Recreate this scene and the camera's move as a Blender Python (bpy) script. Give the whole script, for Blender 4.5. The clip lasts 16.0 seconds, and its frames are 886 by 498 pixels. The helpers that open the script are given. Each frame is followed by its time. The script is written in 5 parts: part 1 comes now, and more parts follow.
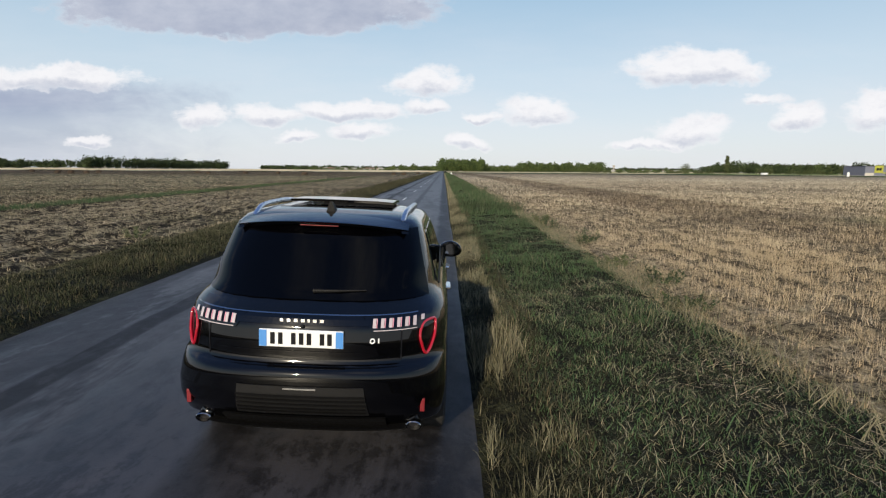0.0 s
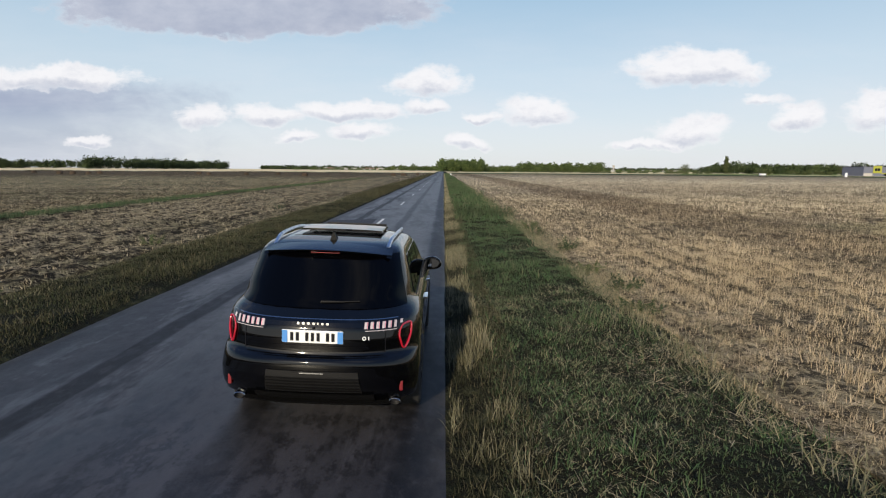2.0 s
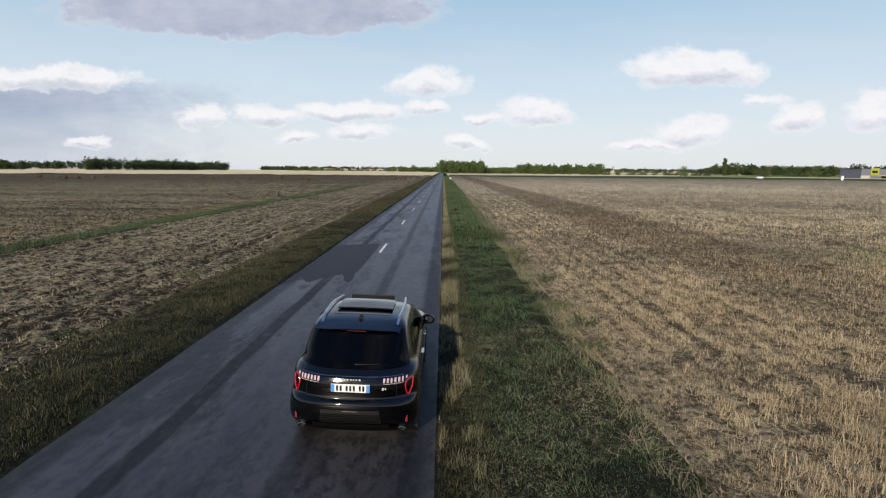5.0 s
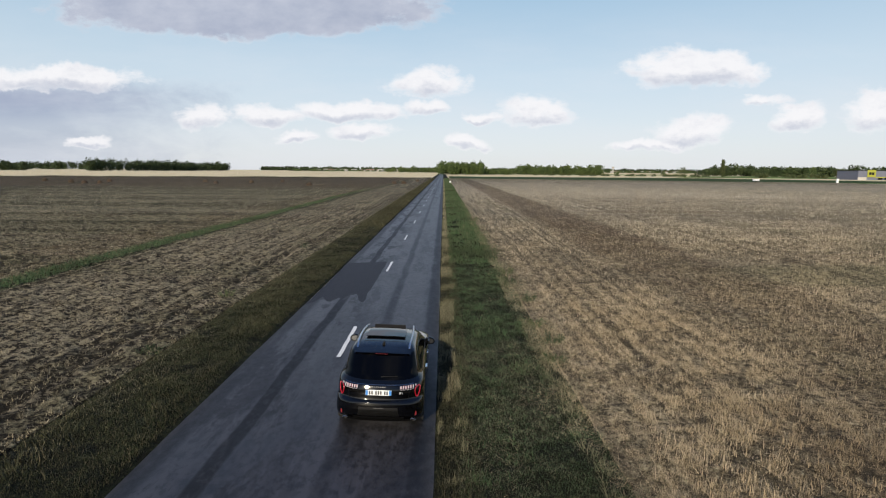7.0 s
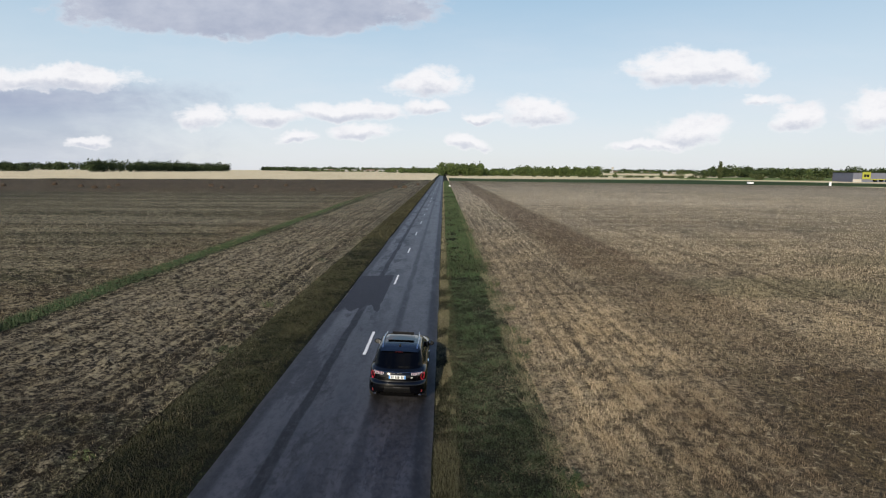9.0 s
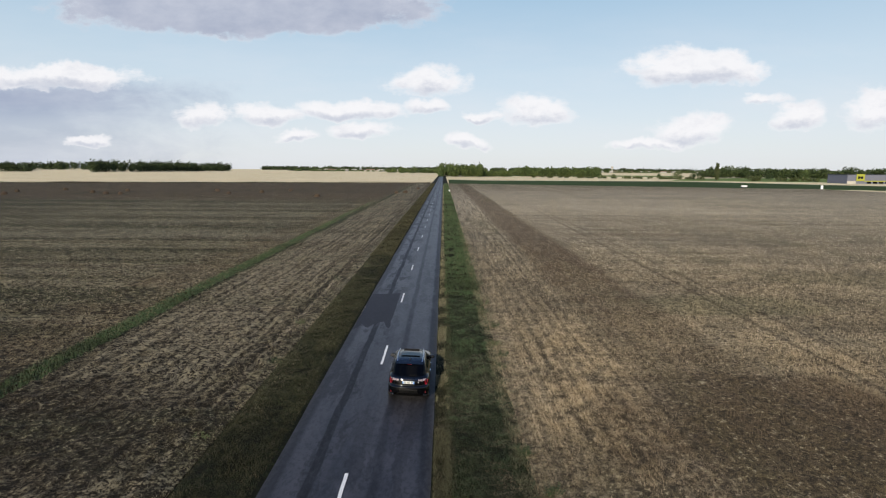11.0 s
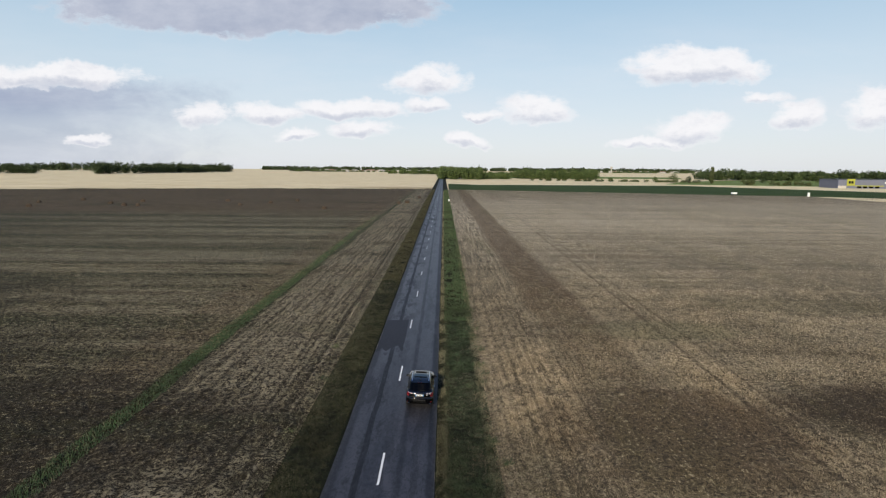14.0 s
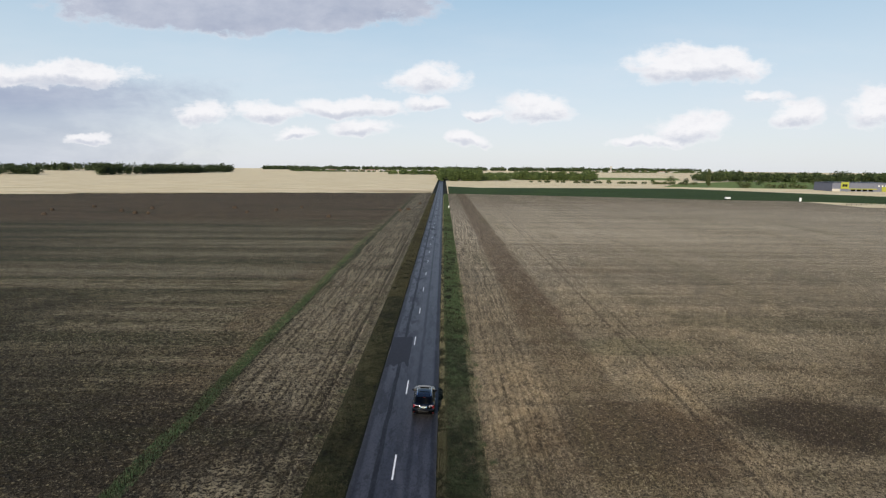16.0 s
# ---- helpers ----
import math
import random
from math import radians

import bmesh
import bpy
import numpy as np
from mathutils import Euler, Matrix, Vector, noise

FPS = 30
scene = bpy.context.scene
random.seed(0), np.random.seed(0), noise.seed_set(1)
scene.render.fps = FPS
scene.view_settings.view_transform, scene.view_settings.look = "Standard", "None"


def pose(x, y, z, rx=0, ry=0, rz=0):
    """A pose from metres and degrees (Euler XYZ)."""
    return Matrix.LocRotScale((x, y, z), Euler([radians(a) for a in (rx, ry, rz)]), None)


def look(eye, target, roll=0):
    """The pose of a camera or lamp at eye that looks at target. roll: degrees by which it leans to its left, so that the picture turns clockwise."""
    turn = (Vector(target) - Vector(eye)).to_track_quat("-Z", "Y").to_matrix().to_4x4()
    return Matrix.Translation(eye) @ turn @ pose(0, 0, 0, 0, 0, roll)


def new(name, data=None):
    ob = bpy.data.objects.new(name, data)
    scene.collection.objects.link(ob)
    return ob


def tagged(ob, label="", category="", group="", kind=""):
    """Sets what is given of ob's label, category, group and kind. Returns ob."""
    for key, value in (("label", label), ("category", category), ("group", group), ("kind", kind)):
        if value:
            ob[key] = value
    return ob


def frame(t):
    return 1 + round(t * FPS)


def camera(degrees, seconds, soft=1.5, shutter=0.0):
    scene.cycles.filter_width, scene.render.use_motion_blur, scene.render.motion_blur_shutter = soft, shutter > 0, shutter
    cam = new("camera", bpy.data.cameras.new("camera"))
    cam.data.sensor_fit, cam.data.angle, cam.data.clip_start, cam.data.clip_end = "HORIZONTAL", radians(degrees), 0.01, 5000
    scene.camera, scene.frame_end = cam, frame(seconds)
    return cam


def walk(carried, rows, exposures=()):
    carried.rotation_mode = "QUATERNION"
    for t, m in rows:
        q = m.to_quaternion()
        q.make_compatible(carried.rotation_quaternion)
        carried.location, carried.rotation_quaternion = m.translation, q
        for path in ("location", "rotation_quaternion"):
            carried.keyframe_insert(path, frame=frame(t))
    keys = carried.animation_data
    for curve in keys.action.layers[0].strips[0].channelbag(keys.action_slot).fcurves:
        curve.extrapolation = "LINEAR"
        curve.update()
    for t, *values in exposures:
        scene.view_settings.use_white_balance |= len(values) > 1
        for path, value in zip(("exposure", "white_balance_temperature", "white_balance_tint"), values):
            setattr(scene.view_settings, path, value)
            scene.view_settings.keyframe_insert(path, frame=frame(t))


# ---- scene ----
EXPO = 0.0
cam = camera(79.7, 16.0, soft=1.2)
ROLL, YAW = -0.42, 0.06
walk(cam, [
    (0, pose(2.605, -3.095, 1.980, 81.53, ROLL, YAW)),
    (0.5, pose(2.670, -3.347, 2.039, 81.53, ROLL, YAW)),
    (1, pose(2.746, -3.631, 2.118, 81.53, ROLL, YAW)),
    (1.5, pose(2.807, -3.938, 2.217, 81.53, ROLL, YAW)),
    (2, pose(2.840, -4.297, 2.357, 81.53, ROLL, YAW)),
    (2.5, pose(2.873, -4.640, 2.550, 81.55, ROLL, YAW)),
    (3, pose(2.906, -4.988, 2.739, 81.57, ROLL, YAW)),
    (3.5, pose(2.929, -5.354, 2.916, 81.58, ROLL, YAW)),
    (4, pose(2.940, -5.730, 3.177, 81.59, ROLL, YAW)),
    (4.5, pose(2.952, -6.171, 3.489, 81.59, ROLL, YAW)),
    (5, pose(2.964, -6.698, 3.839, 81.59, ROLL, YAW)),
    (5.5, pose(2.977, -7.330, 4.216, 81.59, ROLL, YAW)),
    (6, pose(2.989, -8.087, 4.604, 81.59, ROLL, YAW)),
    (6.5, pose(3.001, -8.989, 4.992, 81.59, ROLL, YAW)),
    (7, pose(3.011, -10.056, 5.367, 81.59, ROLL, YAW)),
    (7.5, pose(3.026, -11.231, 5.774, 81.59, ROLL, YAW)),
    (8, pose(3.049, -12.561, 6.199, 81.59, ROLL, YAW)),
    (8.5, pose(3.085, -13.995, 6.680, 81.59, ROLL, YAW)),
    (9, pose(3.114, -15.497, 7.242, 81.59, ROLL, YAW)),
    (9.5, pose(3.140, -17.035, 7.875, 81.56, ROLL, YAW)),
    (10, pose(3.162, -18.612, 8.572, 81.52, ROLL, YAW)),
    (10.5, pose(3.182, -20.230, 9.324, 81.49, ROLL, YAW)),
    (11, pose(3.200, -21.890, 10.123, 81.46, ROLL, YAW)),
    (11.5, pose(3.216, -23.593, 10.959, 81.43, ROLL, YAW)),
    (12, pose(3.230, -25.341, 11.825, 81.42, ROLL, YAW)),
    (12.5, pose(3.235, -27.129, 12.723, 81.41, ROLL, YAW)),
    (13, pose(3.223, -28.950, 13.656, 81.39, ROLL, YAW)),
    (13.5, pose(3.204, -30.802, 14.611, 81.37, ROLL, YAW)),
    (14, pose(3.190, -32.683, 15.575, 81.36, ROLL, YAW)),
    (14.5, pose(3.183, -34.543, 16.572, 81.35, ROLL, YAW)),
    (15, pose(3.184, -36.335, 17.626, 81.31, ROLL, YAW)),
    (15.5, pose(3.190, -38.073, 18.725, 81.28, ROLL, YAW)),
    (16, pose(3.195, -39.770, 19.854, 81.23, ROLL, YAW)),
], exposures=[(0.0, EXPO), (16.0, EXPO)])

# ---- sky and sun ----
SUN_DIR = Vector((-0.60, -2.15, 1.0)).normalized()   # towards the sun
SUN_ELEV = math.asin(SUN_DIR.z)
SUN_AZ = math.atan2(SUN_DIR.x, SUN_DIR.y)

# clouds ahead: (sideways, height, half width, half height) per unit of distance ahead
CLOUDS = [(-0.36, 0.288, 0.312, 0.059), (-0.685, 0.160, 0.135, 0.023), (-0.032, 0.157, 0.068, 0.026),
          (-0.03, 0.114, 0.043, 0.014), (-0.434, 0.091, 0.05, 0.02), (-0.327, 0.097, 0.054, 0.02),
          (-0.18, 0.106, 0.102, 0.018), (-0.146, 0.07, 0.062, 0.015), (0.166, 0.111, 0.066, 0.026),
          (0.459, 0.183, 0.125, 0.034), (0.459, 0.072, 0.062, 0.029), (0.653, 0.097, 0.05, 0.025),
          (0.786, 0.11, 0.054, 0.034), (0.041, 0.052, 0.04, 0.014), (-0.287, 0.057, 0.042, 0.011),
          (-0.648, 0.049, 0.031, 0.01), (0.582, 0.131, 0.043, 0.011), (0.371, 0.048, 0.068, 0.012),
          (0.067, 0.098, 0.029, 0.01)]


class Nodes:
    """A short hand for building node trees."""
    def __init__(self, tree):
        self.tree = tree

    def add(self, kind, **values):
        n = self.tree.nodes.new(kind)
        for k, v in values.items():
            if k == "op":
                n.operation = v
            elif k == "mode":
                n.blend_type = v
        return n

    def put(self, socket, value):
        if isinstance(value, bpy.types.NodeSocket):
            self.tree.links.new(value, socket)
        elif value is not None:
            if isinstance(value, (tuple, list)) and len(value) == 3 and socket.type == "RGBA":
                value = (*value, 1.0)
            socket.default_value = value

    def math(self, op, a, b=None, c=None, clamp=False):
        n = self.add("ShaderNodeMath", op=op)
        n.use_clamp = clamp
        for s, v in zip(n.inputs, (a, b, c)):
            self.put(s, v)
        return n.outputs[0]

    def mix(self, fac, a, b, mode="MIX"):
        n = self.tree.nodes.new("ShaderNodeMix")
        n.data_type, n.blend_type = "RGBA", mode
        self.put(n.inputs[0], fac), self.put(n.inputs[6], a), self.put(n.inputs[7], b)
        return n.outputs[2]

    def ramp(self, fac, *stops):
        n = self.tree.nodes.new("ShaderNodeValToRGB")
        els = n.color_ramp.elements
        while len(els) < len(stops):
            els.new(0.5)
        for e, (p, c) in zip(els, stops):
            e.position = p
            e.color = (*c, 1.0) if isinstance(c, (tuple, list)) else (c, c, c, 1.0)
        self.put(n.inputs[0], fac)
        return n.outputs[0]

    def span(self, value, a, b, c=0.0, d=1.0, smooth=False):
        n = self.tree.nodes.new("ShaderNodeMapRange")
        n.interpolation_type = "SMOOTHSTEP" if smooth else "LINEAR"
        for s, v in zip(n.inputs, (value, a, b, c, d)):
            self.put(s, v)
        return n.outputs[0]

    def noise(self, vec, scale, detail=4.0, rough=0.55, distort=0.0):
        n = self.tree.nodes.new("ShaderNodeTexNoise")
        self.put(n.inputs["Vector"], vec)
        n.inputs["Scale"].default_value, n.inputs["Detail"].default_value = scale, detail
        n.inputs["Roughness"].default_value, n.inputs["Distortion"].default_value = rough, distort
        return n.outputs[0]

    def voronoi(self, vec, scale, out="Distance"):
        n = self.tree.nodes.new("ShaderNodeTexVoronoi")
        self.put(n.inputs["Vector"], vec)
        n.inputs["Scale"].default_value = scale
        return n.outputs[out]

    def scaled(self, vec, x, y, z):
        n = self.tree.nodes.new("ShaderNodeVectorMath")
        n.operation = "MULTIPLY"
        self.put(n.inputs[0], vec)
        n.inputs[1].default_value = (x, y, z)
        return n.outputs[0]

    def xyz(self, vec):
        n = self.tree.nodes.new("ShaderNodeSeparateXYZ")
        self.put(n.inputs[0], vec)
        return n.outputs

    def vec(self, x, y, z):
        n = self.tree.nodes.new("ShaderNodeCombineXYZ")
        for s, v in zip(n.inputs, (x, y, z)):
            self.put(s, v)
        return n.outputs[0]


def build_world():
    world = bpy.data.worlds.new("world")
    scene.world = world
    world.use_nodes = True
    t = world.node_tree
    t.nodes.clear()
    N = Nodes(t)
    sky = t.nodes.new("ShaderNodeTexSky")
    sky.sky_type, sky.sun_disc = "NISHITA", False
    sky.sun_elevation, sky.sun_rotation = SUN_ELEV, SUN_AZ
    sky.air_density, sky.dust_density, sky.ozone_density = 1.0, 0.8, 1.6
    ray = t.nodes.new("ShaderNodeTexCoord").outputs["Generated"]
    x, y, z = N.xyz(ray)
    ahead = N.math("MAXIMUM", y, 0.02)
    u, v = N.math("DIVIDE", x, ahead), N.math("DIVIDE", z, ahead)
    place = N.vec(u, v, 0.0)
    # ragged edges of the clouds, wider than high
    wide = N.scaled(place, 1.0, 1.9, 1.0)
    rag = N.math("SUBTRACT", N.noise(wide, 13.0, 7.0, 0.62, 0.3), 0.5)
    fine = N.math("SUBTRACT", N.noise(wide, 45.0, 5.0, 0.65), 0.5)
    # drift the outlines so that no cloud keeps a plain shape
    u0, v0 = u, v
    warp_a = N.math("SUBTRACT", N.noise(N.scaled(place, 1.0, 1.3, 1.0), 9.0, 3.0, 0.55), 0.5)
    warp_b = N.math("SUBTRACT", N.noise(N.scaled(N.vec(v, u, 3.7), 1.0, 1.0, 1.0), 12.0, 4.0, 0.6), 0.5)
    u = N.math("ADD", u, N.math("MULTIPLY", warp_a, 0.13))
    v = N.math("ADD", v, N.math("MULTIPLY", warp_b, 0.050))
    dens, low = None, None
    for cu, cv, a, b in CLOUDS:
        du = N.math("DIVIDE", N.math("SUBTRACT", u, cu), a * 1.15)
        dv = N.math("DIVIDE", N.math("SUBTRACT", v, cv), b * 1.2)
        # a flatter base: the lower half falls off faster
        below = N.math("MULTIPLY", N.math("MINIMUM", dv, 0.0), 1.25)
        above = N.math("MAXIMUM", dv, 0.0)
        r2 = N.math("ADD", N.math("MULTIPLY", du, du), N.math("ADD", N.math("MULTIPLY", below, below), N.math("MULTIPLY", above, above)))
        d = N.math("MULTIPLY", N.math("SUBTRACT", 1.0, r2), 2.4 if a > 0.2 else 1.25 if a > 0.1 else 1.0)
        d = N.math("MAXIMUM", d, -1.5)
        shade = N.math("MULTIPLY", N.math("MAXIMUM", d, 0.0), N.math("SUBTRACT", 0.05, dv))
        dens = d if dens is None else N.math("MAXIMUM", dens, d)
        low = shade if low is None else N.math("MAXIMUM", low, shade)
    u, v = u0, v0
    edge = N.math("ADD", dens, N.math("ADD", N.math("MULTIPLY", rag, 2.7), N.math("MULTIPLY", fine, 1.0)))
    body = N.span(edge, -0.30, 0.75, 0.0, 1.0, True)
    # thin veil low over the horizon and round the clouds
    veil = N.math("MULTIPLY", N.span(N.noise(N.scaled(place, 1.0, 4.0, 1.0), 3.2, 5.0, 0.6), 0.42, 0.72), N.span(v, 0.32, 0.05, 0.0, 0.45))
    # the same kind of clouds all round and overhead
    high = N.vec(N.math("DIVIDE", x, N.math("MAXIMUM", z, 0.03)), N.math("DIVIDE", y, N.math("MAXIMUM", z, 0.03)), 0.0)
    rest = N.span(N.noise(high, 0.55, 6.0, 0.6), 0.55, 0.72, 0.0, 1.0, True)
    outside = N.math("MAXIMUM", N.span(v, 0.36, 0.5), N.math("MAXIMUM", N.span(y, 0.35, 0.1), N.span(N.math("ABSOLUTE", u), 0.95, 1.25)))
    rest = N.math("MULTIPLY", N.math("MULTIPLY", rest, outside), N.span(z, 0.0, 0.08))
    shadow = N.span(N.math("ADD", low, N.math("ADD", N.math("MULTIPLY", rag, 0.6), N.math("MULTIPLY", fine, 0.5))), -0.06, 0.52, 0.0, 1.0, True)
    bright = N.mix(shadow, CLOUD_LIT, CLOUD_DARK)
    # the large cloud overhead shows its shaded underside
    under = N.math("MULTIPLY", N.span(v, 0.19, 0.245, 0.0, 1.0, True), N.span(u, 0.12, 0.0, 0.0, 1.0, True))
    under = N.math("MULTIPLY", under, N.span(N.math("ADD", edge, N.math("MULTIPLY", fine, 0.8)), -0.3, 0.9, 0.45, 1.0, True))
    tint = N.mix(N.span(N.noise(wide, 9.0, 5.0, 0.6), 0.35, 0.65), CLOUD_GREY, (5.6, 5.9, 6.9))
    bright = N.mix(under, bright, tint)
    tone = N.ramp(N.math("MULTIPLY", z, 2.0, clamp=True), (0.0, HORIZON), (0.14, SKY_LOW), (0.34, SKY_MID), (0.60, SKY_HIGH), (0.85, SKY_TOP), (1.0, (0.12, 0.23, 0.52)))
    tone = N.mix(1.0, tone, (10.0, 10.0, 10.0), "MULTIPLY")
    base = N.mix(HAZE, sky.outputs[0], tone)
    # a grey bank of haze under the cloud on the west side
    bank = N.math("MULTIPLY", N.span(N.math("ADD", u, N.math("MULTIPLY", rag, 0.5)), -0.30, -0.80, 0.0, 1.0, True), N.span(N.math("ADD", v, N.math("MULTIPLY", fine, 0.02)), 0.170, 0.128, 0.0, 1.0, True))
    bank = N.math("MULTIPLY", bank, N.span(N.math("ADD", v, N.math("MULTIPLY", rag, 0.03)), 0.070, 0.130, 0.52, 1.0, True))
    base = N.mix(bank, base, (3.1, 3.7, 5.2))
    base = N.mix(veil, base, VEIL)
    col = N.mix(N.math("MULTIPLY", body, 0.93), base, bright)
    col = N.mix(rest, col, CLOUD_LIT)
    bg = t.nodes.new("ShaderNodeBackground")
    t.links.new(col, bg.inputs[0])
    bg.inputs[1].default_value = SKY_STRENGTH
    o = t.nodes.new("ShaderNodeOutputWorld")
    t.links.new(bg.outputs[0], o.inputs[0])


SKY_STRENGTH, HAZE = 0.10, 0.80
CLOUD_LIT, CLOUD_DARK, CLOUD_GREY = (9.5, 9.4, 9.6), (6.0, 6.3, 7.2), (4.1, 4.5, 5.7)
HORIZON, SKY_LOW, SKY_MID = (0.81, 0.84, 0.89), (0.76, 0.82, 0.89), (0.64, 0.765, 0.87)
SKY_HIGH, SKY_TOP, VEIL = (0.42, 0.615, 0.79), (0.17, 0.31, 0.60), (7.8, 8.1, 8.7)
build_world()
sun = new("sun", bpy.data.lights.new("sun", "SUN"))
sun.data.energy, sun.data.angle, sun.data.color = 4.6, radians(0.6), (1.0, 0.87, 0.65)
sun.matrix_world = look(SUN_DIR * 50, (0, 0, 0))


# ---- materials ----
def material(name, rough=0.6, metal=0.0, coat=0.0, spec=0.5):
    m = bpy.data.materials.new(name)
    m.use_nodes = True
    b = m.node_tree.nodes["Principled BSDF"]
    b.inputs["Roughness"].default_value, b.inputs["Metallic"].default_value = rough, metal
    b.inputs["Coat Weight"].default_value, b.inputs["Specular IOR Level"].default_value = coat, spec
    b.inputs["Coat Roughness"].default_value = 0.03
    N = Nodes(m.node_tree)
    pos = m.node_tree.nodes.new("ShaderNodeNewGeometry").outputs["Position"]
    return m, b, N, pos


def bump(N, b, height, strength, distance):
    n = N.tree.nodes.new("ShaderNodeBump")
    N.put(n.inputs["Height"], height)
    n.inputs["Strength"].default_value, n.inputs["Distance"].default_value = strength, distance
    N.put(b.inputs["Normal"], n.outputs[0])


def plain(name, color, rough=0.5, metal=0.0, coat=0.0, vary=0.12, scale=6.0, spec=0.5):
    """A paint, plastic or metal with slight blotches and specks."""
    m, b, N, pos = material(name, rough, metal, coat, spec)
    n = N.noise(pos, scale, 5.0, 0.6)
    dark = tuple(c * (1 - vary) for c in color)
    light = tuple(min(1.0, c * (1 + vary)) for c in color)
    N.put(b.inputs["Base Color"], N.mix(n, dark, light))
    N.put(b.inputs["Roughness"], N.span(N.noise(pos, scale * 9, 3.0), 0.3, 0.7, max(0.02, rough * 0.85), min(1.0, rough * 1.15)))
    return m


def make_paint():
    m, b, N, pos = material("black_paint", 0.30, 0.0, 1.0, 0.03)
    b.inputs["Coat IOR"].default_value = 1.46
    dust = N.span(N.noise(pos, 3.0, 6.0, 0.7), 0.45, 0.8)
    N.put(b.inputs["Base Color"], N.mix(dust, (0.0010, 0.0011, 0.0018), (0.0020, 0.0020, 0.0022)))
    N.put(b.inputs["Coat Roughness"], N.span(dust, 0.0, 1.0, 0.025, 0.09))
    return m


def make_asphalt():
    m, b, N, pos = material("asphalt", 0.55, spec=0.34)
    x, y, z = N.xyz(pos)
    grit = N.voronoi(pos, 85.0)
    fine = N.noise(pos, 150.0, 3.0, 0.7)
    along = N.scaled(pos, 1.0, 0.3, 1.0)
    patch = N.noise(along, 0.9, 7.0, 0.68)
    mott = N.noise(pos, 3.5, 6.0, 0.7)
    c = N.mix(N.span(patch, 0.42, 0.58), (0.0175, 0.0170, 0.0198), (0.0475, 0.0460, 0.0525))
    c = N.mix(N.span(mott, 0.47, 0.60, 0.0, 0.45), c, (0.052, 0.0503, 0.0565))
    # lighter lanes polished by wheels
    for at in (-1.75, 0.55, 2.05):
        off = N.math("ABSOLUTE", N.math("SUBTRACT", x, at))
        c = N.mix(N.span(off, 0.10, 0.42, 0.35, 0.0, True), c, (0.066, 0.064, 0.071))
    # tar seams that run along the road
    wob = N.math("MULTIPLY", N.math("SUBTRACT", N.noise(N.scaled(pos, 0.2, 1.0, 1.0), 0.25, 5.0), 0.5), 0.35)
    xw = N.math("ADD", x, wob)
    ragged = N.span(N.noise(N.scaled(pos, 1.0, 0.25, 1.0), 1.6, 6.0, 0.7), 0.3, 0.5, 0.45, 1.0)
    tar = None
    for at, half, soft, depth in ((-1.12, 0.13, 0.09, 1.0), (1.02, 0.07, 0.18, 0.5), (2.66, 0.13, 0.22, 0.75), (-2.4, 0.14, 0.25, 0.65)):
        off = N.math("ABSOLUTE", N.math("SUBTRACT", xw, at))
        run = N.math("MULTIPLY", N.span(off, half, half + soft, depth, 0.0, True), ragged)
        tar = run if tar is None else N.math("MAXIMUM", tar, run)
    # dark worn-out scabs, thicker in the other lane, spreading far along the road
    worn = N.math("MULTIPLY", N.span(N.noise(N.scaled(pos, 1.0, 0.35, 1.0), 0.5, 6.0, 0.75), 0.50, 0.56), N.span(x, 0.3, -0.6, 0.25, 1.0))
    scab = N.math("MULTIPLY", N.span(N.noise(N.scaled(pos, 1.0, 0.16, 1.0), 0.75, 6.0, 0.72), 0.53, 0.575), N.math("MAXIMUM", N.span(y, 70.0, 130.0, 0.25, 1.0), N.span(y, 7.0, 1.0, 0.0, 0.4)))
    tar = N.math("MAXIMUM", tar, N.math("MAXIMUM", N.math("MULTIPLY", worn, 0.6), scab))
    c = N.mix(tar, c, (0.0040, 0.0039, 0.0046))
    dusty = N.math("MULTIPLY", N.span(N.math("ABSOLUTE", N.math("SUBTRACT", x, 0.12)), 2.5, 2.8), 0.5)
    c = N.mix(N.math("MULTIPLY", dusty, N.noise(pos, 5.0, 5.0)), c, (0.10, 0.088, 0.072))
    blot = N.noise(N.scaled(pos, 1.0, 0.6, 1.0), 6.0, 6.0, 0.78)
    c = N.mix(N.span(blot, 0.50, 0.58, 0.0, 0.6), c, (0.0042, 0.0041, 0.0047))
    c = N.mix(N.span(blot, 0.36, 0.46, 0.5, 0.0), c, (0.047, 0.0455, 0.051))
    c = N.mix(N.span(grit, 0.0, 0.45, 0.35, 0.0), c, (0.050, 0.0485, 0.054))
    N.put(b.inputs["Base Color"], c)
    N.put(b.inputs["Roughness"], N.math("ADD", N.span(mott, 0.3, 0.7, 0.36, 0.47), N.math("MULTIPLY", tar, 0.22)))
    bump(N, b, N.math("ADD", grit, fine), 0.2, 0.003)
    return m


def blotted(N, pos, c, blots):
    """Patches of the land: (x, y, half width, half depth, colour, how strongly), with ragged rims."""
    x, y, z = N.xyz(pos)
    rag = N.math("SUBTRACT", N.noise(N.scaled(pos, 0.5, 1.0, 0.0), 0.22, 6.0, 0.68), 0.5)
    for bx, by, rx, ry, colour, much in blots:
        dx = N.math("DIVIDE", N.math("SUBTRACT", x, bx), rx)
        dy = N.math("DIVIDE", N.math("SUBTRACT", y, by), ry)
        r = N.math("SQRT", N.math("ADD", N.math("MULTIPLY", dx, dx), N.math("MULTIPLY", dy, dy)))
        r = N.math("ADD", r, N.math("MULTIPLY", rag, 1.6))
        c = N.mix(N.span(r, 0.55, 1.1, much, 0.0, True), c, colour)
    return c


